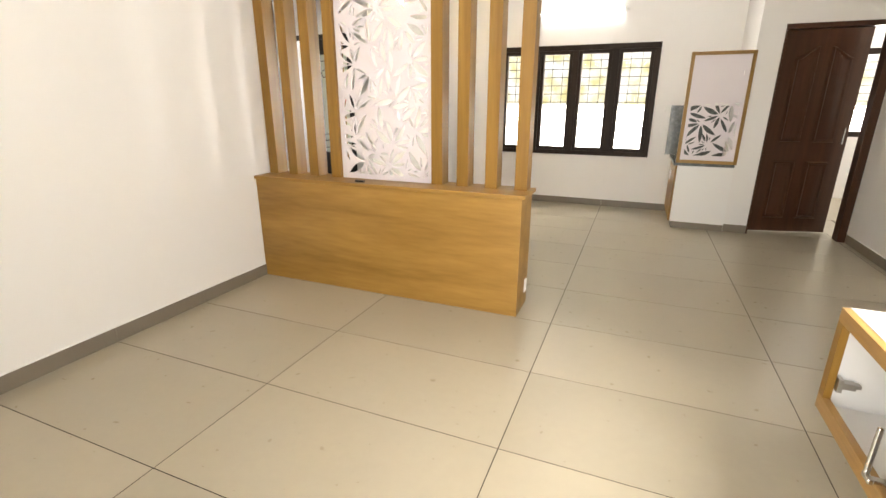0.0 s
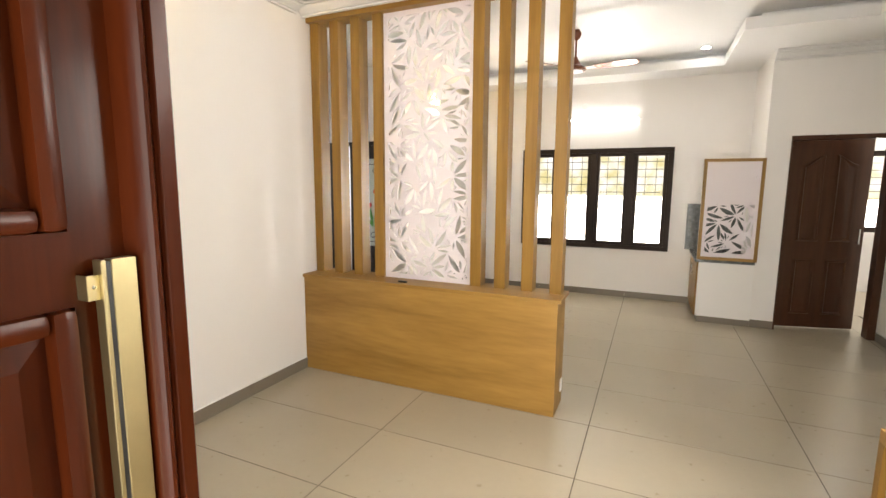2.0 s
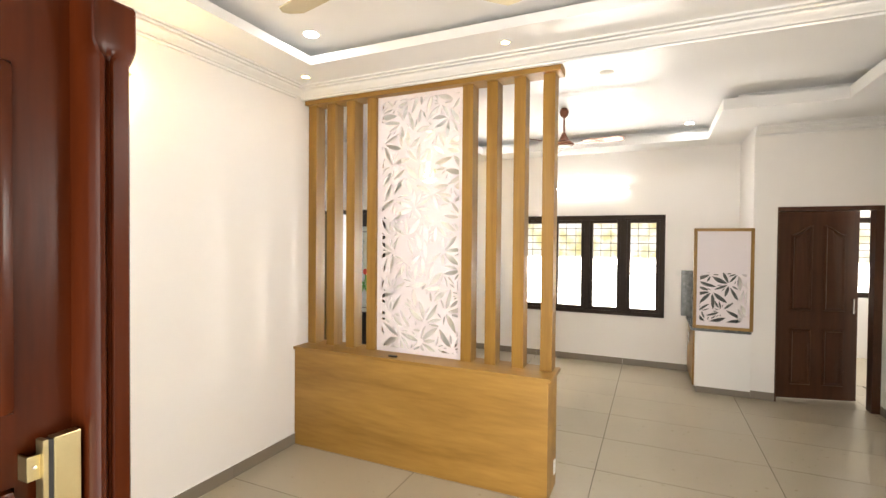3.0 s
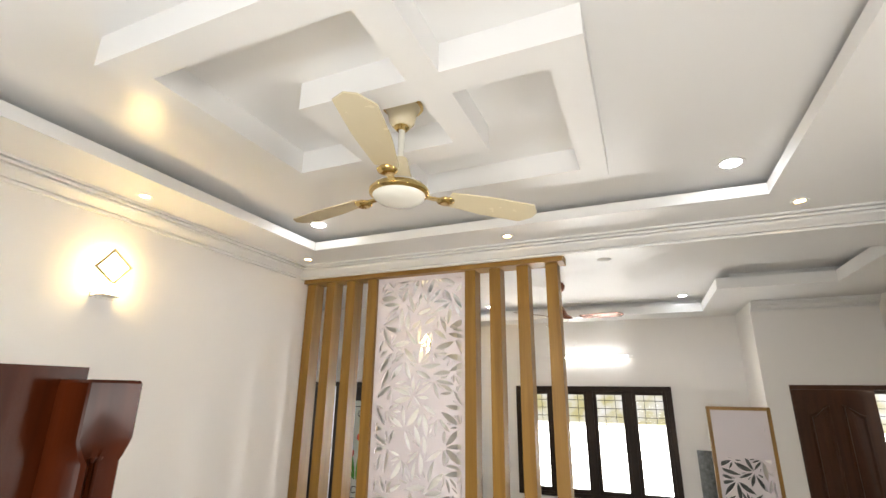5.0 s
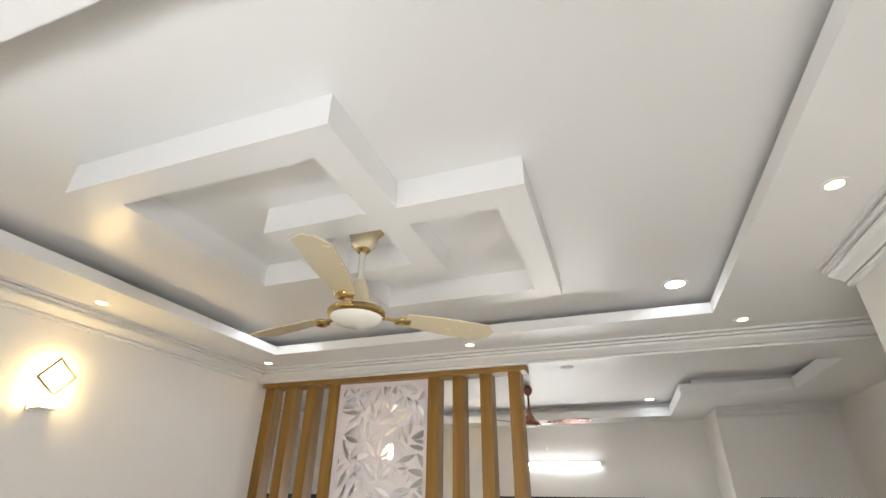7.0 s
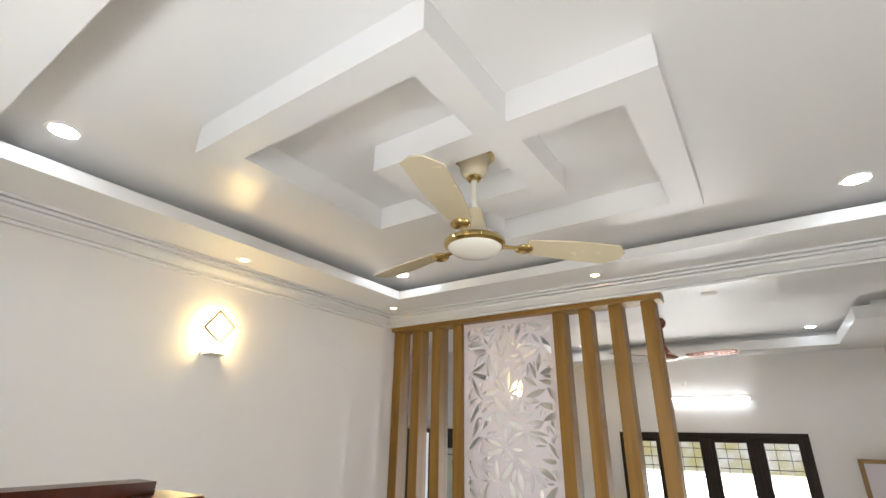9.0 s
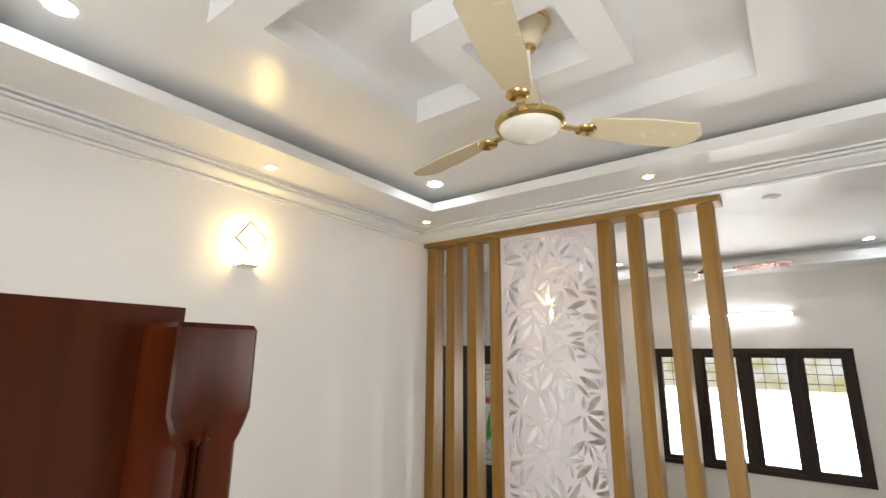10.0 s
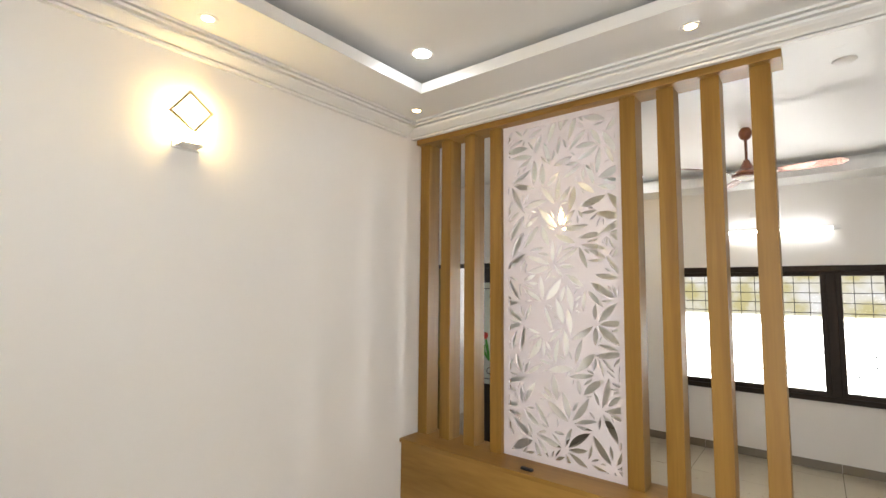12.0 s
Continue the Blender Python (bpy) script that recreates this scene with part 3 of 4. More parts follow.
# ---- wash corner with its carved side screen ----
WO = (0.72, 6.0, 0)
cab = thing("wash_cabinet", "white wash cabinet with an oak door under a dark granite top", "cabinet", WO)
at_part("body", box_bm((0.742, 6.0, 0.075, WASH_X - 0.002, 6.926, 0.705), bevel=0.002), M_WHITE, cab, WO)
at_part("plinth", box_bm((0.76, 6.012, 0.0, WASH_X - 0.002, 6.926, 0.074)), M_SKIRT, cab, WO, "grey tiled plinth")
for k, (a, b) in enumerate(((6.004, 6.46), (6.464, 6.92))):
    d = at_part("cabinet_door", box_bm((0.722, a, 0.08, 0.741, b, 0.70), bevel=0.002), M_OAK_Z, cab, WO, "oak laminate door")
    at_part("handle", box_bm((0.702, (b - 0.05 if k == 0 else a + 0.035), 0.5, 0.712, (b - 0.04 if k == 0 else a + 0.045), 0.62), (0.71, (b - 0.05 if k == 0 else a + 0.035), 0.51, 0.722, (b - 0.04 if k == 0 else a + 0.045), 0.52),
                             (0.71, (b - 0.05 if k == 0 else a + 0.035), 0.60, 0.722, (b - 0.04 if k == 0 else a + 0.045), 0.61)), M_CHROME, d, WO, "chrome bar handle")
tagged(new("granite_counter", to_mesh("granite_counter", box_bm((0.70, 5.985, 0.7055, 1.30 - 0.017, 6.926, 0.735), bevel=0.003), M_GRANITE)), "dark speckled granite top on the wash cabinet", "counter")
tagged(new("granite_backsplash", to_mesh("granite_backsplash", box_bm((0.64, NORTH - 0.02, 0.7365, WASH_X - 0.002, NORTH - 0.001, 1.335), bevel=0.002), M_GRANITE)), "dark speckled granite slab on the wall above the counter", "backsplash")
ns = thing("wash_screen", "oak framed white screen with carved leaves standing on the granite counter", "screen", (0.717, 5.99, 0.736))
NO = (0.717, 5.99, 0.736)
nx0, nx1, nz0, nz1 = 0.717, 1.298, 0.736, 1.865
for b in ((nx0, 5.988, nz0, nx0 + 0.034, 6.03, nz1), (nx1 - 0.034, 5.988, nz0, nx1, 6.028, nz1), (nx0 + 0.034, 5.988, nz1 - 0.034, nx1 - 0.034, 6.03, nz1), (nx0 + 0.034, 5.988, nz0, nx1 - 0.034, 6.03, nz0 + 0.034)):
    at_part("frame_bar", box_bm(b, bevel=0.002), M_OAK_Z if b[5] - b[2] > 0.5 else M_OAK_X, ns, NO)
sw, sh = nx1 - nx0 - 0.068, nz1 - nz0 - 0.068
low = [[(u + 0.02, v + 0.035) for u, v in lf] for lf in carved_leaves(sw - 0.04, 0.575, 0.012, 5, 0.15, (0.10, 0.19))]
low.append([(sw - 0.05, sh - 0.20), (sw - 0.043, sh - 0.20), (sw - 0.043, sh - 0.15), (sw - 0.05, sh - 0.155)])
board = new("carved_board", screen_mesh("carved_board", sw, sh, low, 0.016, M_PANEL))
board.parent = ns
board.matrix_local = Matrix.Translation(Vector((nx0 + 0.034, 6.009, nz0 + 0.034)) - Vector(NO)) @ pose(0, 0, 0, 90, 0, 0)
board["label"] = "white board with leaf shapes cut through its lower half"
sb = thing("switch_board", "white switch plate with two rockers beside the granite", "switch", (0.60, NORTH - 0.001, 1.30))
part("plate", box_bm((-0.035, -0.010, -0.04, 0.035, 0, 0.04), bevel=0.003), M_SWITCH, sb)
for x in (-0.014, 0.014):
    part("rocker", box_bm((x - 0.010, -0.014, -0.02, x + 0.010, -0.010, 0.02), bevel=0.002), M_SWITCH, sb)

# ---- inner brown door ----
df = thing("door_frame", "dark brown stained wooden frame round the inner door", "door frame", kind="structure")
dy0, dy1 = WASH_Y - 0.012, WASH_Y + 0.125
part("jamb", box_bm((DOOR[0], dy0, 0, DOOR[0] + 0.016, dy1, DOOR[2] - 0.045), bevel=0.003), M_BROWN, df)
part("jamb", box_bm((DOOR[1] - 0.07, dy0, 0, DOOR[1], dy1, DOOR[2] - 0.045), bevel=0.003), M_BROWN, df)
part("head", box_bm((DOOR[0], dy0, DOOR[2] - 0.045, DOOR[1], dy1, DOOR[2]), bevel=0.003), M_BROWN, df)


def panelled_leaf(parent, width, height, thick, panels, mat, origin_z=0.012):
    """A leaf in the xz plane with its hinge at x = 0 and raised panels on both faces."""
    pts_x = sorted({0, width, *[v for p in panels for v in (p[0], p[2])]})
    pts_z = sorted({0, height, *[v for p in panels for v in (p[1], p[3])]})
    boxes = []
    for a, b in zip(pts_x, pts_x[1:]):
        for c, d in zip(pts_z, pts_z[1:]):
            mx, mz = (a + b) / 2, (c + d) / 2
            if not any(p[0] < mx < p[2] and p[1] < mz < p[3] for p in panels):
                boxes.append((a, 0, c + origin_z, b, thick, d + origin_z))
    leaf = part("leaf", box_bm(*boxes), mat, parent)
    for p in panels:
        bm = bmesh.new()
        for side in (0, 1):
            y = [0.012, 0.012, 0.002, 0.002] if side == 0 else [thick - 0.012, thick - 0.012, thick - 0.002, thick - 0.002]
            rings = []
            for inset, yy in zip((0, 0.022, 0.055, 0.06), y):
                rings.append([bm.verts.new((u, yy, v + origin_z)) for u, v in ((p[0] + inset, p[1] + inset), (p[2] - inset, p[1] + inset), (p[2] - inset, p[3] - inset), (p[0] + inset, p[3] - inset))])
            for r0, r1 in zip(rings, rings[1:]):
                for k in range(4):
                    bm.faces.new((r0[k], r0[(k + 1) % 4], r1[(k + 1) % 4], r1[k]))
            bm.faces.new(rings[-1])
        bmesh.ops.recalc_face_normals(bm, faces=bm.faces)
        part("panel", bm, mat, parent)
        rw = 0.026
        rim = [(p[0], -0.009, p[1] + origin_z, p[0] + rw, thick + 0.009, p[3] + origin_z), (p[2] - rw, -0.009, p[1] + origin_z, p[2], thick + 0.009, p[3] + origin_z),
               (p[0] + rw, -0.009, p[1] + origin_z, p[2] - rw, thick + 0.009, p[1] + rw + origin_z), (p[0] + rw, -0.009, p[3] - rw + origin_z, p[2] - rw, thick + 0.009, p[3] + origin_z)]
        part("moulding", box_bm(*rim, bevel=0.010), mat, parent, smooth=True)
    return leaf


inner = thing("inner_door", "dark brown four-panel wooden door standing ajar", "door", (DOOR[0] + 0.012, WASH_Y + 0.127, 0))
inner.rotation_euler = (0, 0, radians(15))
part("leaf", box_bm((0, 0, 0.012, 0.81, 0.036, 2.08), bevel=0.002), M_BROWN, inner)


def moulded_panel(x0, x1, z0, z_left, z_right, face, out):
    """A pressed panel: a raised moulding round a raised field; its top swings from one height to the other."""
    bm = bmesh.new()
    rings = []
    for inset, proud in ((0, 0.0), (0.008, 0.013), (0.018, 0.015), (0.032, 0.0015), (0.046, 0.0015), (0.068, 0.012)):
        u0, u1 = x0 + inset, x1 - inset
        pts = [(u0, z0 + inset), (u1, z0 + inset)]
        for k in range(11):
            t = 1 - k / 10
            s = t * t * (3 - 2 * t)
            pts.append((u0 + (u1 - u0) * t, z_left + (z_right - z_left) * s - inset))
        rings.append([bm.verts.new((u, face + out * proud, v)) for u, v in pts])
    for r0, r1 in zip(rings, rings[1:]):
        for k in range(len(r0)):
            j = (k + 1) % len(r0)
            bm.faces.new((r0[k], r0[j], r1[j], r1[k]))
    bm.faces.new(rings[-1])
    bmesh.ops.recalc_face_normals(bm, faces=bm.faces)
    return bm


for face, out in ((0.0, -1), (0.036, 1)):
    for x0, x1, z0, zl, zr in ((0.155, 0.365, 0.165, 0.775, 0.775), (0.475, 0.685, 0.165, 0.775, 0.775), (0.155, 0.365, 0.975, 1.80, 1.90), (0.475, 0.685, 0.975, 1.90, 1.80)):
        part("panel", moulded_panel(x0, x1, z0, zl, zr, face, out), M_BROWN, inner, smooth=True)
part("handle", box_bm((0.735, -0.05, 0.96, 0.75, -0.038, 1.12), (0.735, -0.04, 0.965, 0.75, 0, 0.98), (0.735, -0.04, 1.10, 0.75, 0, 1.115), bevel=0.004), M_CHROME, inner, "small steel pull handle")

rw = thing("window_2", "dark brown wooden window of the room behind the inner door", "window", kind="structure")
part("window_frame", box_bm((1.9, 8.93, 0.9, 3.6, 9.0, 0.98), (1.9, 8.93, 2.02, 3.6, 9.0, 2.1), (1.9, 8.93, 0.98, 1.98, 9.0, 2.02), (3.52, 8.93, 0.98, 3.6, 9.0, 2.02), bevel=0.004), M_FRAME, rw)
for x in (2.42, 2.92):
    part("mullion", box_bm((x, 8.93, 0.98, x + 0.1, 9.0, 2.02), bevel=0.004), M_FRAME, rw)
for z in np.arange(1.08, 2.0, 0.105):
    part("bar", box_bm((1.98, 9.01, z, 3.52, 9.018, z + 0.008)), M_IRON, rw)

# ---- black glazed door of the dining side ----
gd = thing("glazed_door", "black wooden door with a painted frosted glass panel beside a clear side light", "door", (SG[0], DINING_Y, 0))
GO = (SG[0], DINING_Y, 0)
gy0, gy1 = DINING_Y - 0.01, DINING_Y + 0.06
at_part("jamb", box_bm((SG[0], gy0, 0, SG[0] + 0.06, gy1, SG[2] - 0.05), bevel=0.003), M_OLIVE, gd, GO, "yellow-brown varnished jamb")
at_part("frame", box_bm((SG[0] + 0.06, gy0, 0, SG[0] + 0.16, gy1, SG[2] - 0.05), (SG[1] - 0.06, gy0, 0, SG[1], gy1, SG[2] - 0.05), (SG[0], gy0, SG[2] - 0.05, SG[1], gy1, SG[2]), bevel=0.003), M_EBONY, gd, GO)
at_part("mullion", box_bm((-3.285, gy0, 0, -3.205, gy1, 2.03), bevel=0.003), M_EBONY, gd, GO)
at_part("bottom_panel", box_bm((-3.205, gy0 + 0.01, 0, -2.78, gy1 - 0.01, 0.79), (-3.205, gy0 + 0.01, 1.87, -2.78, gy1 - 0.01, 2.03), bevel=0.003), M_EBONY, gd, GO)
at_part("side_light", box_bm((-3.52, DINING_Y + 0.02, 0.0, -3.285, DINING_Y + 0.024, 2.03)), M_GLASS, gd, GO, "clear glass side light").visible_shadow = False
pane = at_part("glass_panel", box_bm((-3.205, DINING_Y + 0.012, 0.79, -2.78, DINING_Y + 0.02, 1.87)), M_FROST, gd, GO, "frosted glass painted with red flowers")


def flat_leaf(x, z, ang, ln, wd):
    return prism_bm(leaf_outline(x, z, ang, ln, wd, 6), lambda u, v, w: Vector((u, DINING_Y + 0.011 - w, v)), 0.002)


for x, z, a, ln, wd in ((-2.97, 1.02, 1.75, 0.30, 0.035), (-2.95, 1.02, 1.45, 0.34, 0.04), (-2.93, 1.04, 1.2, 0.26, 0.035), (-2.98, 1.03, 2.1, 0.2, 0.03), (-3.08, 1.0, 1.3, 0.22, 0.03), (-2.86, 1.0, 1.7, 0.24, 0.03)):
    at_part("painted_leaf", flat_leaf(x, z, a, ln, wd), M_LEAF, pane, GO)
for x, z in ((-2.93, 1.47), (-3.02, 1.30), (-2.85, 1.38)):
    at_part("painted_flower", prism_bm([(x + 0.032 * math.cos(k * 0.7) * (1 + 0.18 * (k % 2)), z + 0.036 * math.sin(k * 0.7) * (1 + 0.18 * (k % 2))) for k in range(9)], lambda u, v, w: Vector((u, DINING_Y + 0.0105 - w, v)), 0.003), M_RED, pane, GO)
curl = []
for cx, cz_, r in ((-2.93, 1.72, 0.05), (-3.1, 1.66, 0.06), (-2.97, 0.92, 0.05), (-3.12, 0.95, 0.06), (-2.85, 0.9, 0.04)):
    for k in range(14):
        a0, r0 = 0.42 * k, r * (1 - 0.045 * k)
        x, z = cx + r0 * math.cos(a0), cz_ + r0 * math.sin(a0)
        curl.append((x - 0.008, DINING_Y + 0.0085, z - 0.004, x + 0.008, DINING_Y + 0.0118, z + 0.004))
curl += [(-3.2, DINING_Y + 0.0085, 0.84, -2.79, DINING_Y + 0.0118, 0.848), (-3.2, DINING_Y + 0.0085, 1.80, -2.79, DINING_Y + 0.0118, 1.808)]
at_part("painted_scrolls", box_bm(*curl), M_LINE, pane, GO, "thin black painted scrolls")

# ---- entrance leaf ----
EX, EY1, EY0 = -0.350, 0.364, -0.13
ed = thing("entrance_door", "polished red mahogany door leaf with a brass pull handle, standing open", "door", (EX, EY0, 0))
EO = (EX, EY0, 0)
ed.rotation_euler = (0, 0, radians(90))
panelled_leaf(ed, EY1 - EY0, 1.99, 0.038, [(0.09, 0.14, 0.413, 1.405), (0.09, 1.488, 0.413, 1.88)], M_MAHOG)
SHAFT = [(0.470, 0.0), (0.471, -0.018), (0.475, -0.032), (0.481, -0.040), (0.486, -0.041), (0.490, -0.037), (0.4915, -0.034), (0.4935, -0.038), (0.4955, -0.035), (0.4975, -0.039), (0.515, -0.040), (0.5185, -0.036), (0.5185, 0.030), (0.496, 0.030), (0.496, 0.0)]
BLOCK = [(0.470, 0.0), (0.4705, -0.014), (0.4712, -0.028), (0.472, -0.041), (0.4735, -0.0432), (0.480, -0.0433), (0.487, -0.0434), (0.494, -0.0435), (0.500, -0.0436), (0.506, -0.0437), (0.521, -0.044), (0.524, -0.041), (0.524, 0.030), (0.496, 0.030), (0.496, 0.0)]
bm = bmesh.new()
tiers = [(SHAFT, 0.012), (SHAFT, 1.916), ([((a[0] * 2 + b[0]) / 3, (a[1] * 2 + b[1]) / 3) for a, b in zip(SHAFT, BLOCK)], 1.921), ([((a[0] + b[0] * 3) / 4, (a[1] + b[1] * 3) / 4) for a, b in zip(SHAFT, BLOCK)], 1.930),
         (BLOCK, 1.937), (BLOCK, 1.987), ([(u + (0.0015 if u < 0.49 else -0.0015), v + (0.0015 if v < -0.01 else 0)) for u, v in BLOCK], 1.990)]
rows = [[bm.verts.new((u, v, z)) for u, v in prof] for prof, z in tiers]
k = len(SHAFT)
for r0, r1 in zip(rows, rows[1:]):
    for a in range(k):
        bm.faces.new((r0[a], r0[(a + 1) % k], r1[(a + 1) % k], r1[a]))
bm.faces.new(rows[0])
bm.faces.new(rows[-1])
bmesh.ops.recalc_face_normals(bm, faces=bm.faces)
astragal = part("astragal", bm, M_MAHOG, ed, "moulded cover strip along the door edge", smooth=True)
astragal.data.set_sharp_from_angle(angle=radians(23))
hd = part("pull_handle", box_bm((0.4395, -0.026, 0.94, 0.467, -0.012, 1.468), (0.4285, -0.026, 0.94, 0.434, -0.010, 1.468), bevel=0.0012), M_BRASS, ed, "long brass pull handle")
part("inlay", box_bm((0.434, -0.0245, 0.942, 0.4395, -0.012, 1.466)), M_BLACKP, hd, "black inlaid strip")
for z in (1.440, 0.96):
    part("bracket", box_bm((0.416, -0.020, z - 0.016, 0.4285, -0.016, z + 0.012), (0.416, -0.018, z - 0.016, 0.419, -0.0005, z + 0.012), bevel=0.0008), M_BRASS, hd)
    bm = lathe_bm([(0.0, 0), (0.0022, 0), (0.0022, 0.0012), (0.0, 0.002)], 10)
    bmesh.ops.rotate(bm, verts=bm.verts, cent=(0, 0, 0), matrix=Matrix.Rotation(radians(90), 3, "X"))
    bmesh.ops.translate(bm, verts=bm.verts, vec=(0.4225, -0.0203, z - 0.001))
    part("screw", bm, M_CHROME, hd)

# ---- hung cabinet on the east wall ----
tv = thing("wall_cabinet", "oak fronted wall cabinet with an open white compartment", "cabinet", (1.03, 2.08, 0.31))
TO = (1.03, 2.08, 0.31)
t0, t1, tb, tt, tf = 0.72, 2.085, 0.308, 0.697, 1.022
at_part("carcass", box_bm((tf + 0.0245, t0, tt - 0.016, RIGHT - 0.001, t1, tt), (tf + 0.0245, t0, tb, RIGHT - 0.001, t1, tb + 0.016), (RIGHT - 0.014, t0, tb + 0.016, RIGHT - 0.001, t1, tt - 0.016),
                        (tf + 0.0245, t1 - 0.016, tb + 0.016, RIGHT - 0.014, t1, tt - 0.016), (tf + 0.0245, t0, tb + 0.016, RIGHT - 0.014, t0 + 0.016, tt - 0.016), (tf + 0.0245, 1.40, tb + 0.016, RIGHT - 0.014, 1.416, tt - 0.016)), M_WHITE, tv, TO)
for fb in ((tf, t0, tt - 0.05, tf + 0.024, t1, tt - 0.002), (tf, t0, tb, tf + 0.024, t1, tb + 0.055), (tf, t1 - 0.042, tb + 0.055, tf + 0.024, t1, tt - 0.05), (tf, 1.38, tb + 0.055, tf + 0.024, 1.435, tt - 0.05)):
    at_part("face_frame_bar", box_bm(fb, bevel=0.0015), M_OAK_Y if fb[4] - fb[1] > 0.5 else M_OAK_Z, tv, TO)
dr = at_part("cabinet_door", box_bm((tf - 0.019, t0 + 0.02, tb + 0.03, tf - 0.001, 1.41, tt - 0.03), bevel=0.0015), M_OAK_Y, tv, TO, "oak laminate door")
hz = 0.425
at_part("hinge", box_bm((tf + 0.03, 2.034, hz - 0.012, tf + 0.082, 2.066, hz + 0.012), (tf + 0.026, 2.026, hz - 0.024, tf + 0.042, 2.068, hz + 0.026), (tf + 0.06, 2.04, hz - 0.006, tf + 0.098, 2.064, hz + 0.008), bevel=0.003), M_STEEL, tv, TO, "concealed steel hinge")
at_part("handle", box_bm((tf - 0.05, 1.575, 0.42, tf - 0.038, 1.587, 0.56), (tf - 0.05, 1.55, 0.405, tf - 0.036, 1.59, 0.42), (tf - 0.04, 1.555, 0.407, tf, 1.575, 0.418), bevel=0.003), M_CHROME, tv, TO)


# ---- lamps ----
def downlight(x, y, z, mat, r, label, group):
    ob = thing("downlight", label, "ceiling light", (x, y, z), group)
    ring = lathe_bm([(r, -0.001), (r + 0.012, -0.004), (r + 0.016, -0.003), (r + 0.017, 0.0), (r, 0.0)], 28)
    part("trim_ring", ring, M_WHITE, ob, smooth=True)
    drop = 0.005 if mat is M_COOL else 0.0025
    part("diffuser", lathe_bm([(0.0, -drop), (r - 0.004, -drop), (r - 0.001, -drop * 0.7), (r - 0.001, 0.0), (0.0, 0.0)], 28), mat, ob, "glowing diffuser")
    return ob


zs = SOFFIT - 0.0005
for x, y in ((-2.175, 2.868), (-0.575, 2.868), (1.0, 2.85), (1.02, 1.52), (-2.19, 1.54), (-2.19, 0.2), (1.02, 0.1)):
    downlight(x, y, zs, M_WARM, 0.026, "small round warm recessed ceiling light, switched on", "warm border lights")
for x, y in ((-1.80, 2.49), (0.655, 2.49), (-1.80, 0.50), (0.655, 0.50)):
    downlight(x, y, TRAY - 0.0005, M_COOL, 0.046, "round cool white ceiling light, switched on", "tray ceiling lights")
downlight(0.91, 3.44, zs, M_WARM, 0.024, "small round warm recessed ceiling light, switched on", "warm border lights")
for x, y in ((0.665, 6.28), (-1.75, 6.28)):
    downlight(x, y, HALL_TOP - 0.0005, M_COOL, 0.042, "round cool white ceiling light, switched on", "hall ceiling lights")
det = thing("smoke_detector", "round white plastic detector on the ceiling", "detector", (-0.038, 3.665, SOFFIT))
part("disc", lathe_bm([(0.0, -0.016), (0.035, -0.014), (0.043, -0.008), (0.048, -0.006), (0.05, 0.0), (0.0, 0.0)], 28), M_WHITE, det, smooth=True)
det2 = copy_thing(det, Matrix.Translation((-0.068, 3.432, SOFFIT)) @ Matrix.Scale(0.8, 4))


def wall_lamp(m):
    """A diamond rim and a glowing globe on a bracket; the wall is at x = 0 and the lamp stands out along x."""
    ob = thing("wall_lamp", "glowing wall lamp with a gilt diamond rim and a white base", "wall lamp")
    ob.matrix_world = m
    rim = bmesh.new()
    c = [(-0.013, 0.0965), (0.094, 0.0155), (0.013, -0.0955), (-0.095, -0.0165)]
    inner_c = [(u * 0.82, v * 0.82) for u, v in c]
    vs = {}
    for tag, pts in (("o", c), ("i", inner_c)):
        for w in (0.046, 0.058):
            vs[tag, w] = [rim.verts.new((w, u, v)) for u, v in pts]
    for k in range(4):
        j = (k + 1) % 4
        for a, b in (((("o", 0.058)), ("i", 0.058)), (("i", 0.046), ("o", 0.046)), (("o", 0.046), ("o", 0.058)), (("i", 0.058), ("i", 0.046))):
            rim.faces.new((vs[a][k], vs[a][j], vs[b][j], vs[b][k]))
    bmesh.ops.recalc_face_normals(rim, faces=rim.faces)
    part("rim", rim, M_RIM, ob, "pale gilt diamond rim")
    glow = prism_bm(inner_c, lambda u, v, w: Vector((0.020 + w, u, v)), 0.030)
    part("diffuser", glow, M_LAMP, ob, "warm glowing diffuser")
    globe = lathe_bm([(0.0, -0.045), (0.025, -0.038), (0.040, -0.018), (0.044, 0.0), (0.036, 0.022), (0.0, 0.03)], 20)
    bmesh.ops.translate(globe, verts=globe.verts, vec=(0.030, 0.0, -0.112))
    part("globe", globe, M_LAMP, ob, smooth=True)
    part("base", box_bm((0.0005, -0.06, -0.165, 0.012, 0.06, -0.135), (0.012, -0.045, -0.158, 0.085, 0.045, -0.148), (0.0005, -0.02, -0.14, 0.02, 0.02, 0.05), bevel=0.003), M_WHITE, ob, "white metal base")
    return ob


lamp_1 = wall_lamp(pose(LEFT, 1.562, 2.588))
lamp_2 = copy_thing(lamp_1, pose(WEST_END, 5.72, 2.62))
tube = thing("tube_light", "glowing white tube light on a slim wall batten", "tube light", (-0.5, NORTH, 2.46))
part("batten", box_bm((-0.61, -0.028, -0.012, 0.53, -0.001, 0.028), bevel=0.004), M_WHITE, tube)
bm = lathe_bm([(0.0, -0.5), (0.014, -0.5), (0.014, 0.5), (0.0, 0.5)], 16)
bmesh.ops.rotate(bm, verts=bm.verts, cent=(0, 0, 0), matrix=Matrix.Rotation(radians(90), 3, "Y"))
bmesh.ops.translate(bm, verts=bm.verts, vec=(-0.04, -0.045, 0.0))
part("tube", bm, M_TUBE, tube, smooth=True)
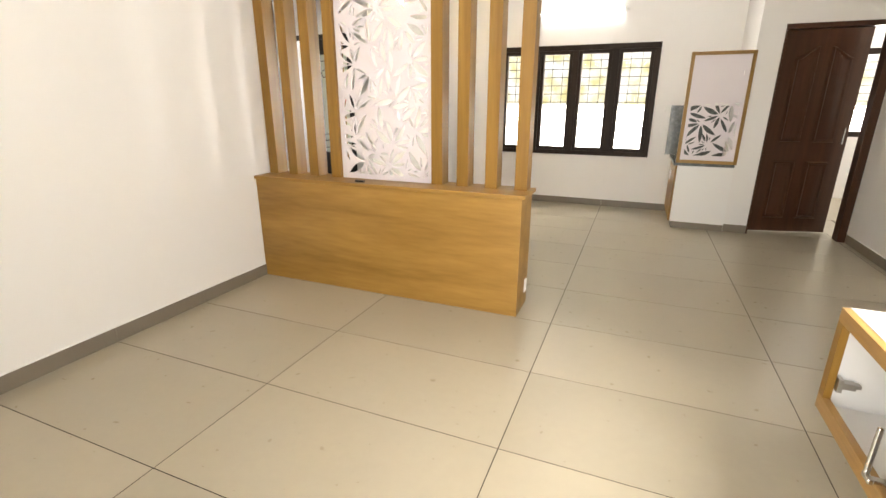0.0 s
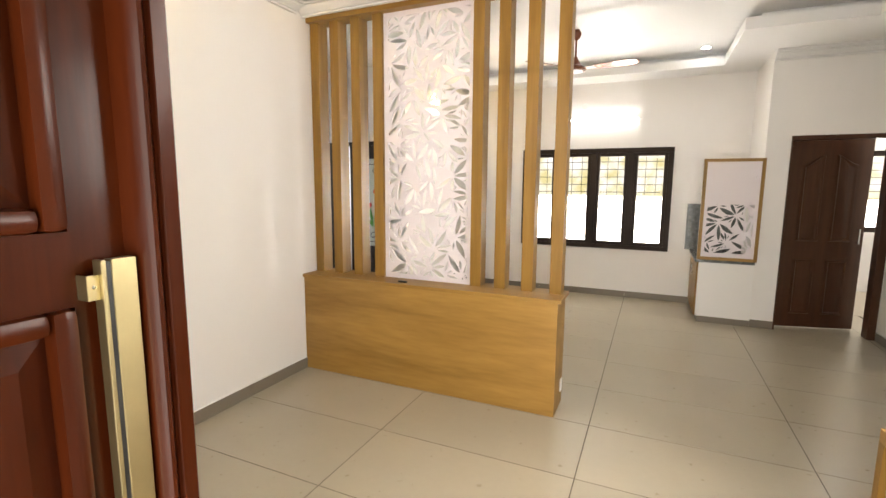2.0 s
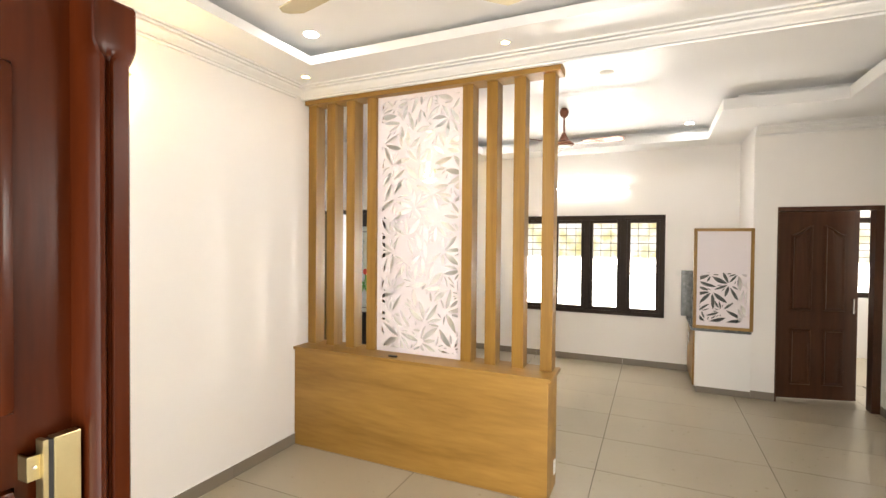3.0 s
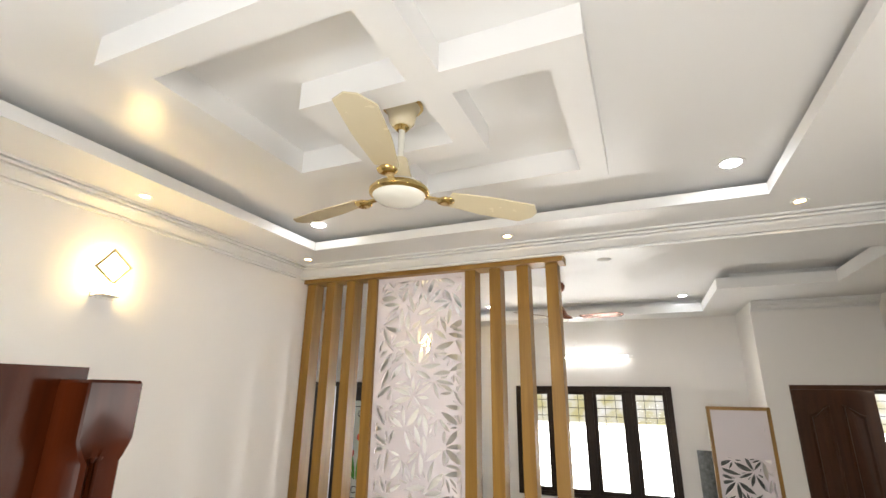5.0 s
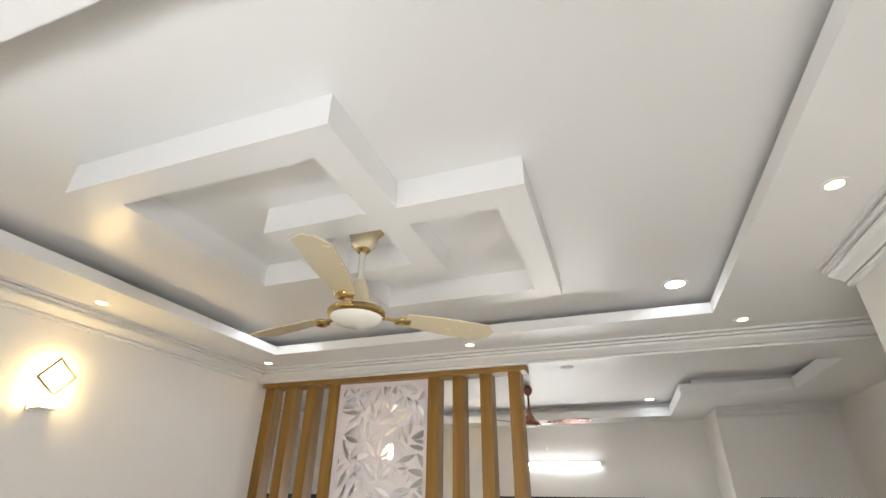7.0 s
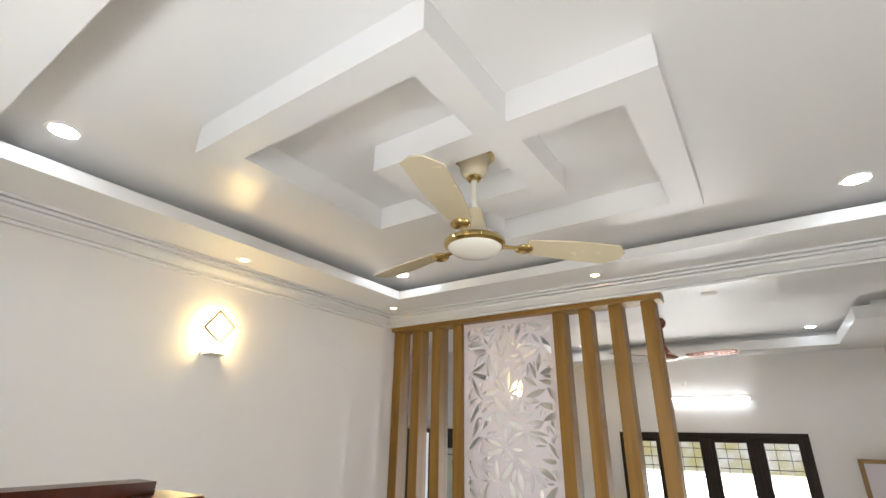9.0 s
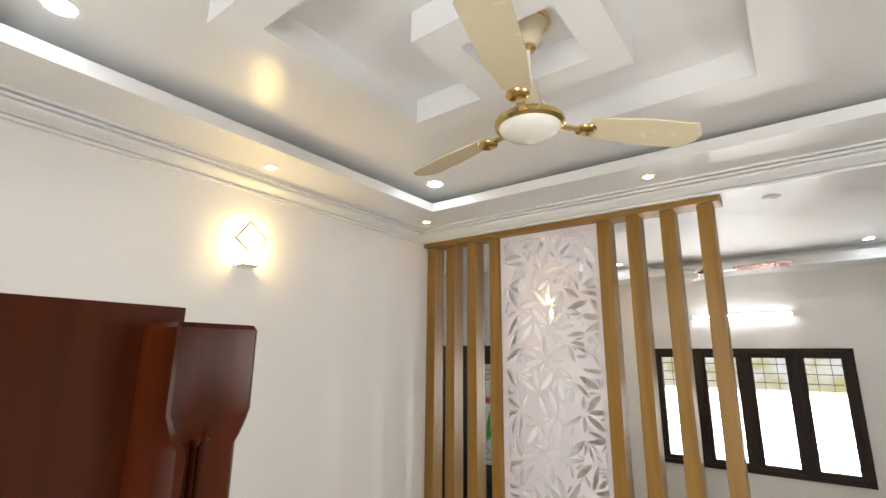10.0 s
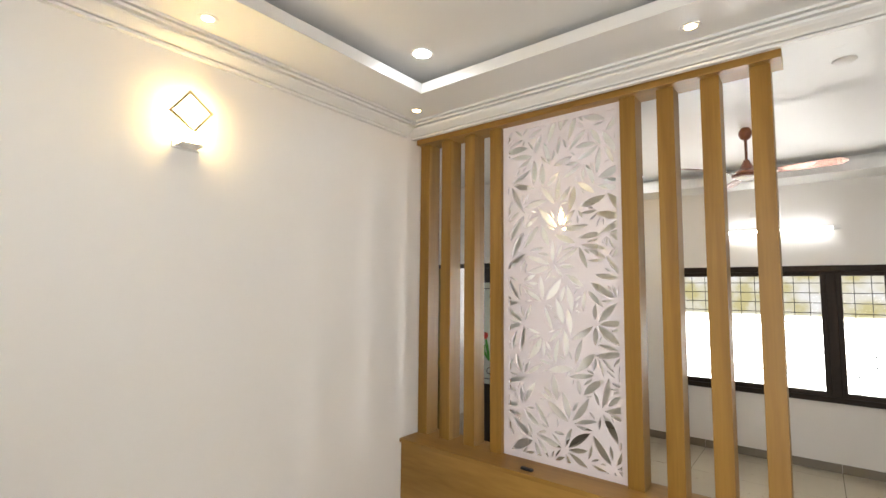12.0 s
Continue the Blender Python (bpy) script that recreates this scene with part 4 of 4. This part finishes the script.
for x in (-0.565, 0.475):
    part("end_cap", box_bm((x - 0.012, -0.062, -0.02, x + 0.012, -0.028, 0.02), bevel=0.004), M_WHITE, tube)
hook = thing("ceiling_fixture", "small white round box on the wall above the tube light", "junction box", (-0.72, NORTH, 2.66))
bm = lathe_bm([(0.0, 0.03), (0.03, 0.03), (0.036, 0.022), (0.036, 0.0), (0.0, 0.0)], 20)
bmesh.ops.rotate(bm, verts=bm.verts, cent=(0, 0, 0), matrix=Matrix.Rotation(radians(90), 3, "X"))
part("box", bm, M_WHITE, hook, smooth=True)

s2 = thing("switch_board", "white switch plate on the hall side wall", "switch", (WEST_END + 0.001, 5.2, 1.27))
part("plate", box_bm((0, -0.09, -0.06, 0.01, 0.09, 0.06), bevel=0.003), M_SWITCH, s2)
for y in (-0.05, -0.015, 0.02, 0.055):
    part("rocker", box_bm((0.01, y - 0.012, -0.022, 0.014, y + 0.012, 0.022), bevel=0.002), M_SWITCH, s2)


# ---- fans ----
def blade_bm(r0, r1, w0, w1, tilt, thick=0.005):
    bm = bmesh.new()
    n = 10
    top, bot = [], []
    for k in range(n + 1):
        t = k / n
        r = r0 + (r1 - r0) * t
        w = (w0 + (w1 - w0) * min(1, t * 2.2)) * (1 if t < 0.9 else math.sqrt(max(0.05, 1 - ((t - 0.9) / 0.105) ** 2)))
        for rows, dz in ((top, thick / 2), (bot, -thick / 2)):
            rows.append([bm.verts.new((r, s * w / 2, dz - s * math.sin(tilt) * w / 2)) for s in (-1, 1)])
    for k in range(n):
        bm.faces.new((top[k][0], top[k + 1][0], top[k + 1][1], top[k][1]))
        bm.faces.new((bot[k][1], bot[k + 1][1], bot[k + 1][0], bot[k][0]))
        for s in (0, 1):
            bm.faces.new((top[k][s], top[k + 1][s], bot[k + 1][s], bot[k][s]))
    for k in (0, n):
        bm.faces.new((top[k][0], top[k][1], bot[k][1], bot[k][0]))
    bmesh.ops.recalc_face_normals(bm, faces=bm.faces)
    return bm


def turned(bm, angle, up):
    bmesh.ops.rotate(bm, verts=bm.verts, cent=(0, 0, 0), matrix=Matrix.Rotation(angle, 3, "Z"))
    bmesh.ops.translate(bm, verts=bm.verts, vec=(0, 0, up))
    return bm


FX, FY = -0.617, 1.470
fan = thing("ceiling_fan", "cream and gold ceiling fan hanging in the coffer", "ceiling fan", (FX, FY, TRAY + 0.024))
part("canopy", lathe_bm([(0.0, -0.024), (0.074, -0.024), (0.074, -0.032), (0.066, -0.042), (0.056, -0.07), (0.050, -0.10), (0.034, -0.118), (0.0, -0.12)], 36), M_CREAM, fan, smooth=True)
part("canopy_ring", lathe_bm([(0.060, -0.025), (0.081, -0.025), (0.082, -0.032), (0.077, -0.036), (0.060, -0.036)], 36), M_GOLD, fan, smooth=True)
part("collar", lathe_bm([(0.0, -0.119), (0.028, -0.119), (0.03, -0.125), (0.02, -0.135), (0.0, -0.137)], 24), M_GOLD, fan, smooth=True)
part("down_rod", lathe_bm([(0.0, -0.12), (0.0125, -0.12), (0.0125, -0.28), (0.0, -0.28)], 18), M_IVORY, fan, smooth=True)
part("motor_neck", lathe_bm([(0.0, -0.259), (0.027, -0.259), (0.032, -0.277), (0.041, -0.317), (0.054, -0.352), (0.060, -0.361), (0.0, -0.361)], 36), M_CREAM, fan, smooth=True)
part("motor_top", lathe_bm([(0.0, -0.361), (0.066, -0.361), (0.096, -0.374), (0.104, -0.385), (0.0, -0.385)], 40), M_IVORY, fan, smooth=True)
part("gold_band", lathe_bm([(0.084, -0.384), (0.106, -0.384), (0.113, -0.394), (0.112, -0.404), (0.100, -0.412), (0.084, -0.413)], 40), M_GOLD, fan, smooth=True)
part("bowl", lathe_bm([(0.0, -0.407), (0.101, -0.407), (0.097, -0.419), (0.079, -0.433), (0.051, -0.442), (0.023, -0.447), (0.0, -0.448)], 40), M_IVORY, fan, "ivory bowl below the motor", smooth=True)
for k in range(3):
    a = radians(46 + 120 * k)
    part("blade_arm", turned(box_bm((0.10, -0.012, -0.004, 0.19, 0.012, 0.004), bevel=0.002), a, -0.398), M_GOLD, fan)
    med = lathe_bm([(0.0, -0.012), (0.022, -0.012), (0.033, -0.006), (0.036, 0.0), (0.028, 0.008), (0.0, 0.009)], 24)
    bmesh.ops.translate(med, verts=med.verts, vec=(0.19, 0, 0))
    part("medallion", turned(med, a, -0.399), M_GOLD, fan, smooth=True)
    part("blade", turned(blade_bm(0.20, 0.60, 0.085, 0.125, 0.2), a, -0.388), M_CREAM, fan, "cream blade")

fan2 = thing("ceiling_fan", "copper brown ceiling fan in the hall", "ceiling fan", (-0.592, 5.09, HALL_TOP))
part("canopy", lathe_bm([(0.0, 0.0), (0.03, 0.0), (0.048, -0.03), (0.05, -0.05), (0.036, -0.085), (0.018, -0.10), (0.0, -0.102)], 28), M_COPPER, fan2, smooth=True)
part("down_rod", lathe_bm([(0.0, -0.09), (0.011, -0.09), (0.011, -0.28), (0.0, -0.28)], 16), M_COPPER, fan2, smooth=True)
part("motor", lathe_bm([(0.0, -0.265), (0.02, -0.265), (0.03, -0.29), (0.055, -0.335), (0.068, -0.352), (0.105, -0.372), (0.112, -0.388), (0.105, -0.402), (0.0, -0.408)], 36), M_COPPER, fan2, smooth=True)
part("cap", lathe_bm([(0.0, -0.407), (0.078, -0.407), (0.062, -0.417), (0.0, -0.423)], 32), M_IVORY, fan2, "pale lower cap", smooth=True)
for k in range(3):
    a = radians(-8 + 120 * k)
    part("blade_arm", turned(box_bm((0.09, -0.014, -0.004, 0.21, 0.014, 0.004), bevel=0.002), a, -0.388), M_CHROME, fan2)
    part("blade", turned(blade_bm(0.19, 0.62, 0.08, 0.12, 0.2), a, -0.38), M_COPPER, fan2)

# ---- skirting and floor tiles, piece by piece ----
GX, GY, TW, TH, GAP = -1.277, 1.770, 1.2045, 0.617, 0.0044


def skirting(name, start, end, out, joints, proud=0.011):
    """A run of skirting tiles, 0.09 high, cut at the joints."""
    s, e, o = Vector(start), Vector(end), Vector(out)
    run = (e - s).length
    d = (e - s) / run
    sk = thing(name, "grey tiled skirting along the foot of the wall", "skirting", kind="structure")
    cuts = [0] + [j for j in sorted(joints) if 0.03 < j < run - 0.03] + [run]
    for a, b in zip(cuts, cuts[1:]):
        p, q = s + d * (a + 0.0012), s + d * (b - 0.0012)
        far = q + o * proud
        part("sealant", box_bm((min(p.x, far.x), min(p.y, far.y), 0.0905, max(p.x, far.x), max(p.y, far.y), 0.094)), M_WHITE, sk)
        part("skirting_tile", box_bm((min(p.x, far.x), min(p.y, far.y), 0.0005, max(p.x, far.x), max(p.y, far.y), 0.09), bevel=0.0015), M_SKIRT, sk)


def joints_x(x0, x1):
    return [GX + TW * k - x0 for k in range(-4, 6) if x0 < GX + TW * k < x1]


def joints_y(y0, y1):
    return [GY + TH * k - y0 for k in range(-6, 12) if y0 < GY + TH * k < y1]


skirting("baseboard_west", (LEFT + 0.0005, SOUTH, 0), (LEFT + 0.0005, 3.007, 0), (1, 0, 0), joints_y(SOUTH, 3.007))
skirting("baseboard_east", (RIGHT - 0.0005, SOUTH, 0), (RIGHT - 0.0005, 2.2, 0), (-1, 0, 0), joints_y(SOUTH, 2.2))
skirting("baseboard_north", (WEST_END, NORTH - 0.0005, 0), (0.755, NORTH - 0.0005, 0), (0, -1, 0), joints_x(WEST_END, 0.755))
skirting("baseboard_hall_east", (HALL_R - 0.0005, 2.2, 0), (HALL_R - 0.0005, WASH_Y - 0.012, 0), (-1, 0, 0), joints_y(2.2, WASH_Y))
skirting("baseboard_door_wall", (WASH_X, WASH_Y - 0.0005, 0), (DOOR[0], WASH_Y - 0.0005, 0), (0, -1, 0), [])
skirting("baseboard_hall_west", (WEST_END + 0.0005, DINING_Y, 0), (WEST_END + 0.0005, NORTH - 0.013, 0), (1, 0, 0), joints_y(DINING_Y, NORTH))

tile_mesh = {}
for i in range(-4, 5):
    for j in range(-5, 11):
        x0, x1 = max(-4.3, GX + TW * i), min(2.60, GX + TW * (i + 1))
        y0, y1 = max(-0.34, GY + TH * j), min(7.14, GY + TH * (j + 1))
        if x1 - x0 < 0.01 or y1 - y0 < 0.01:
            continue
        key = (round(x1 - x0, 4), round(y1 - y0, 4))
        if key not in tile_mesh:
            w, h = key
            tile_mesh[key] = to_mesh("tile", box_bm((GAP / 2, GAP / 2, -0.0055, w - GAP / 2, h - GAP / 2, 0.0), bevel=0.0006), M_TILE)
        t = new("tile", tile_mesh[key])
        t.location, t.parent = (x0, y0, 0), floor
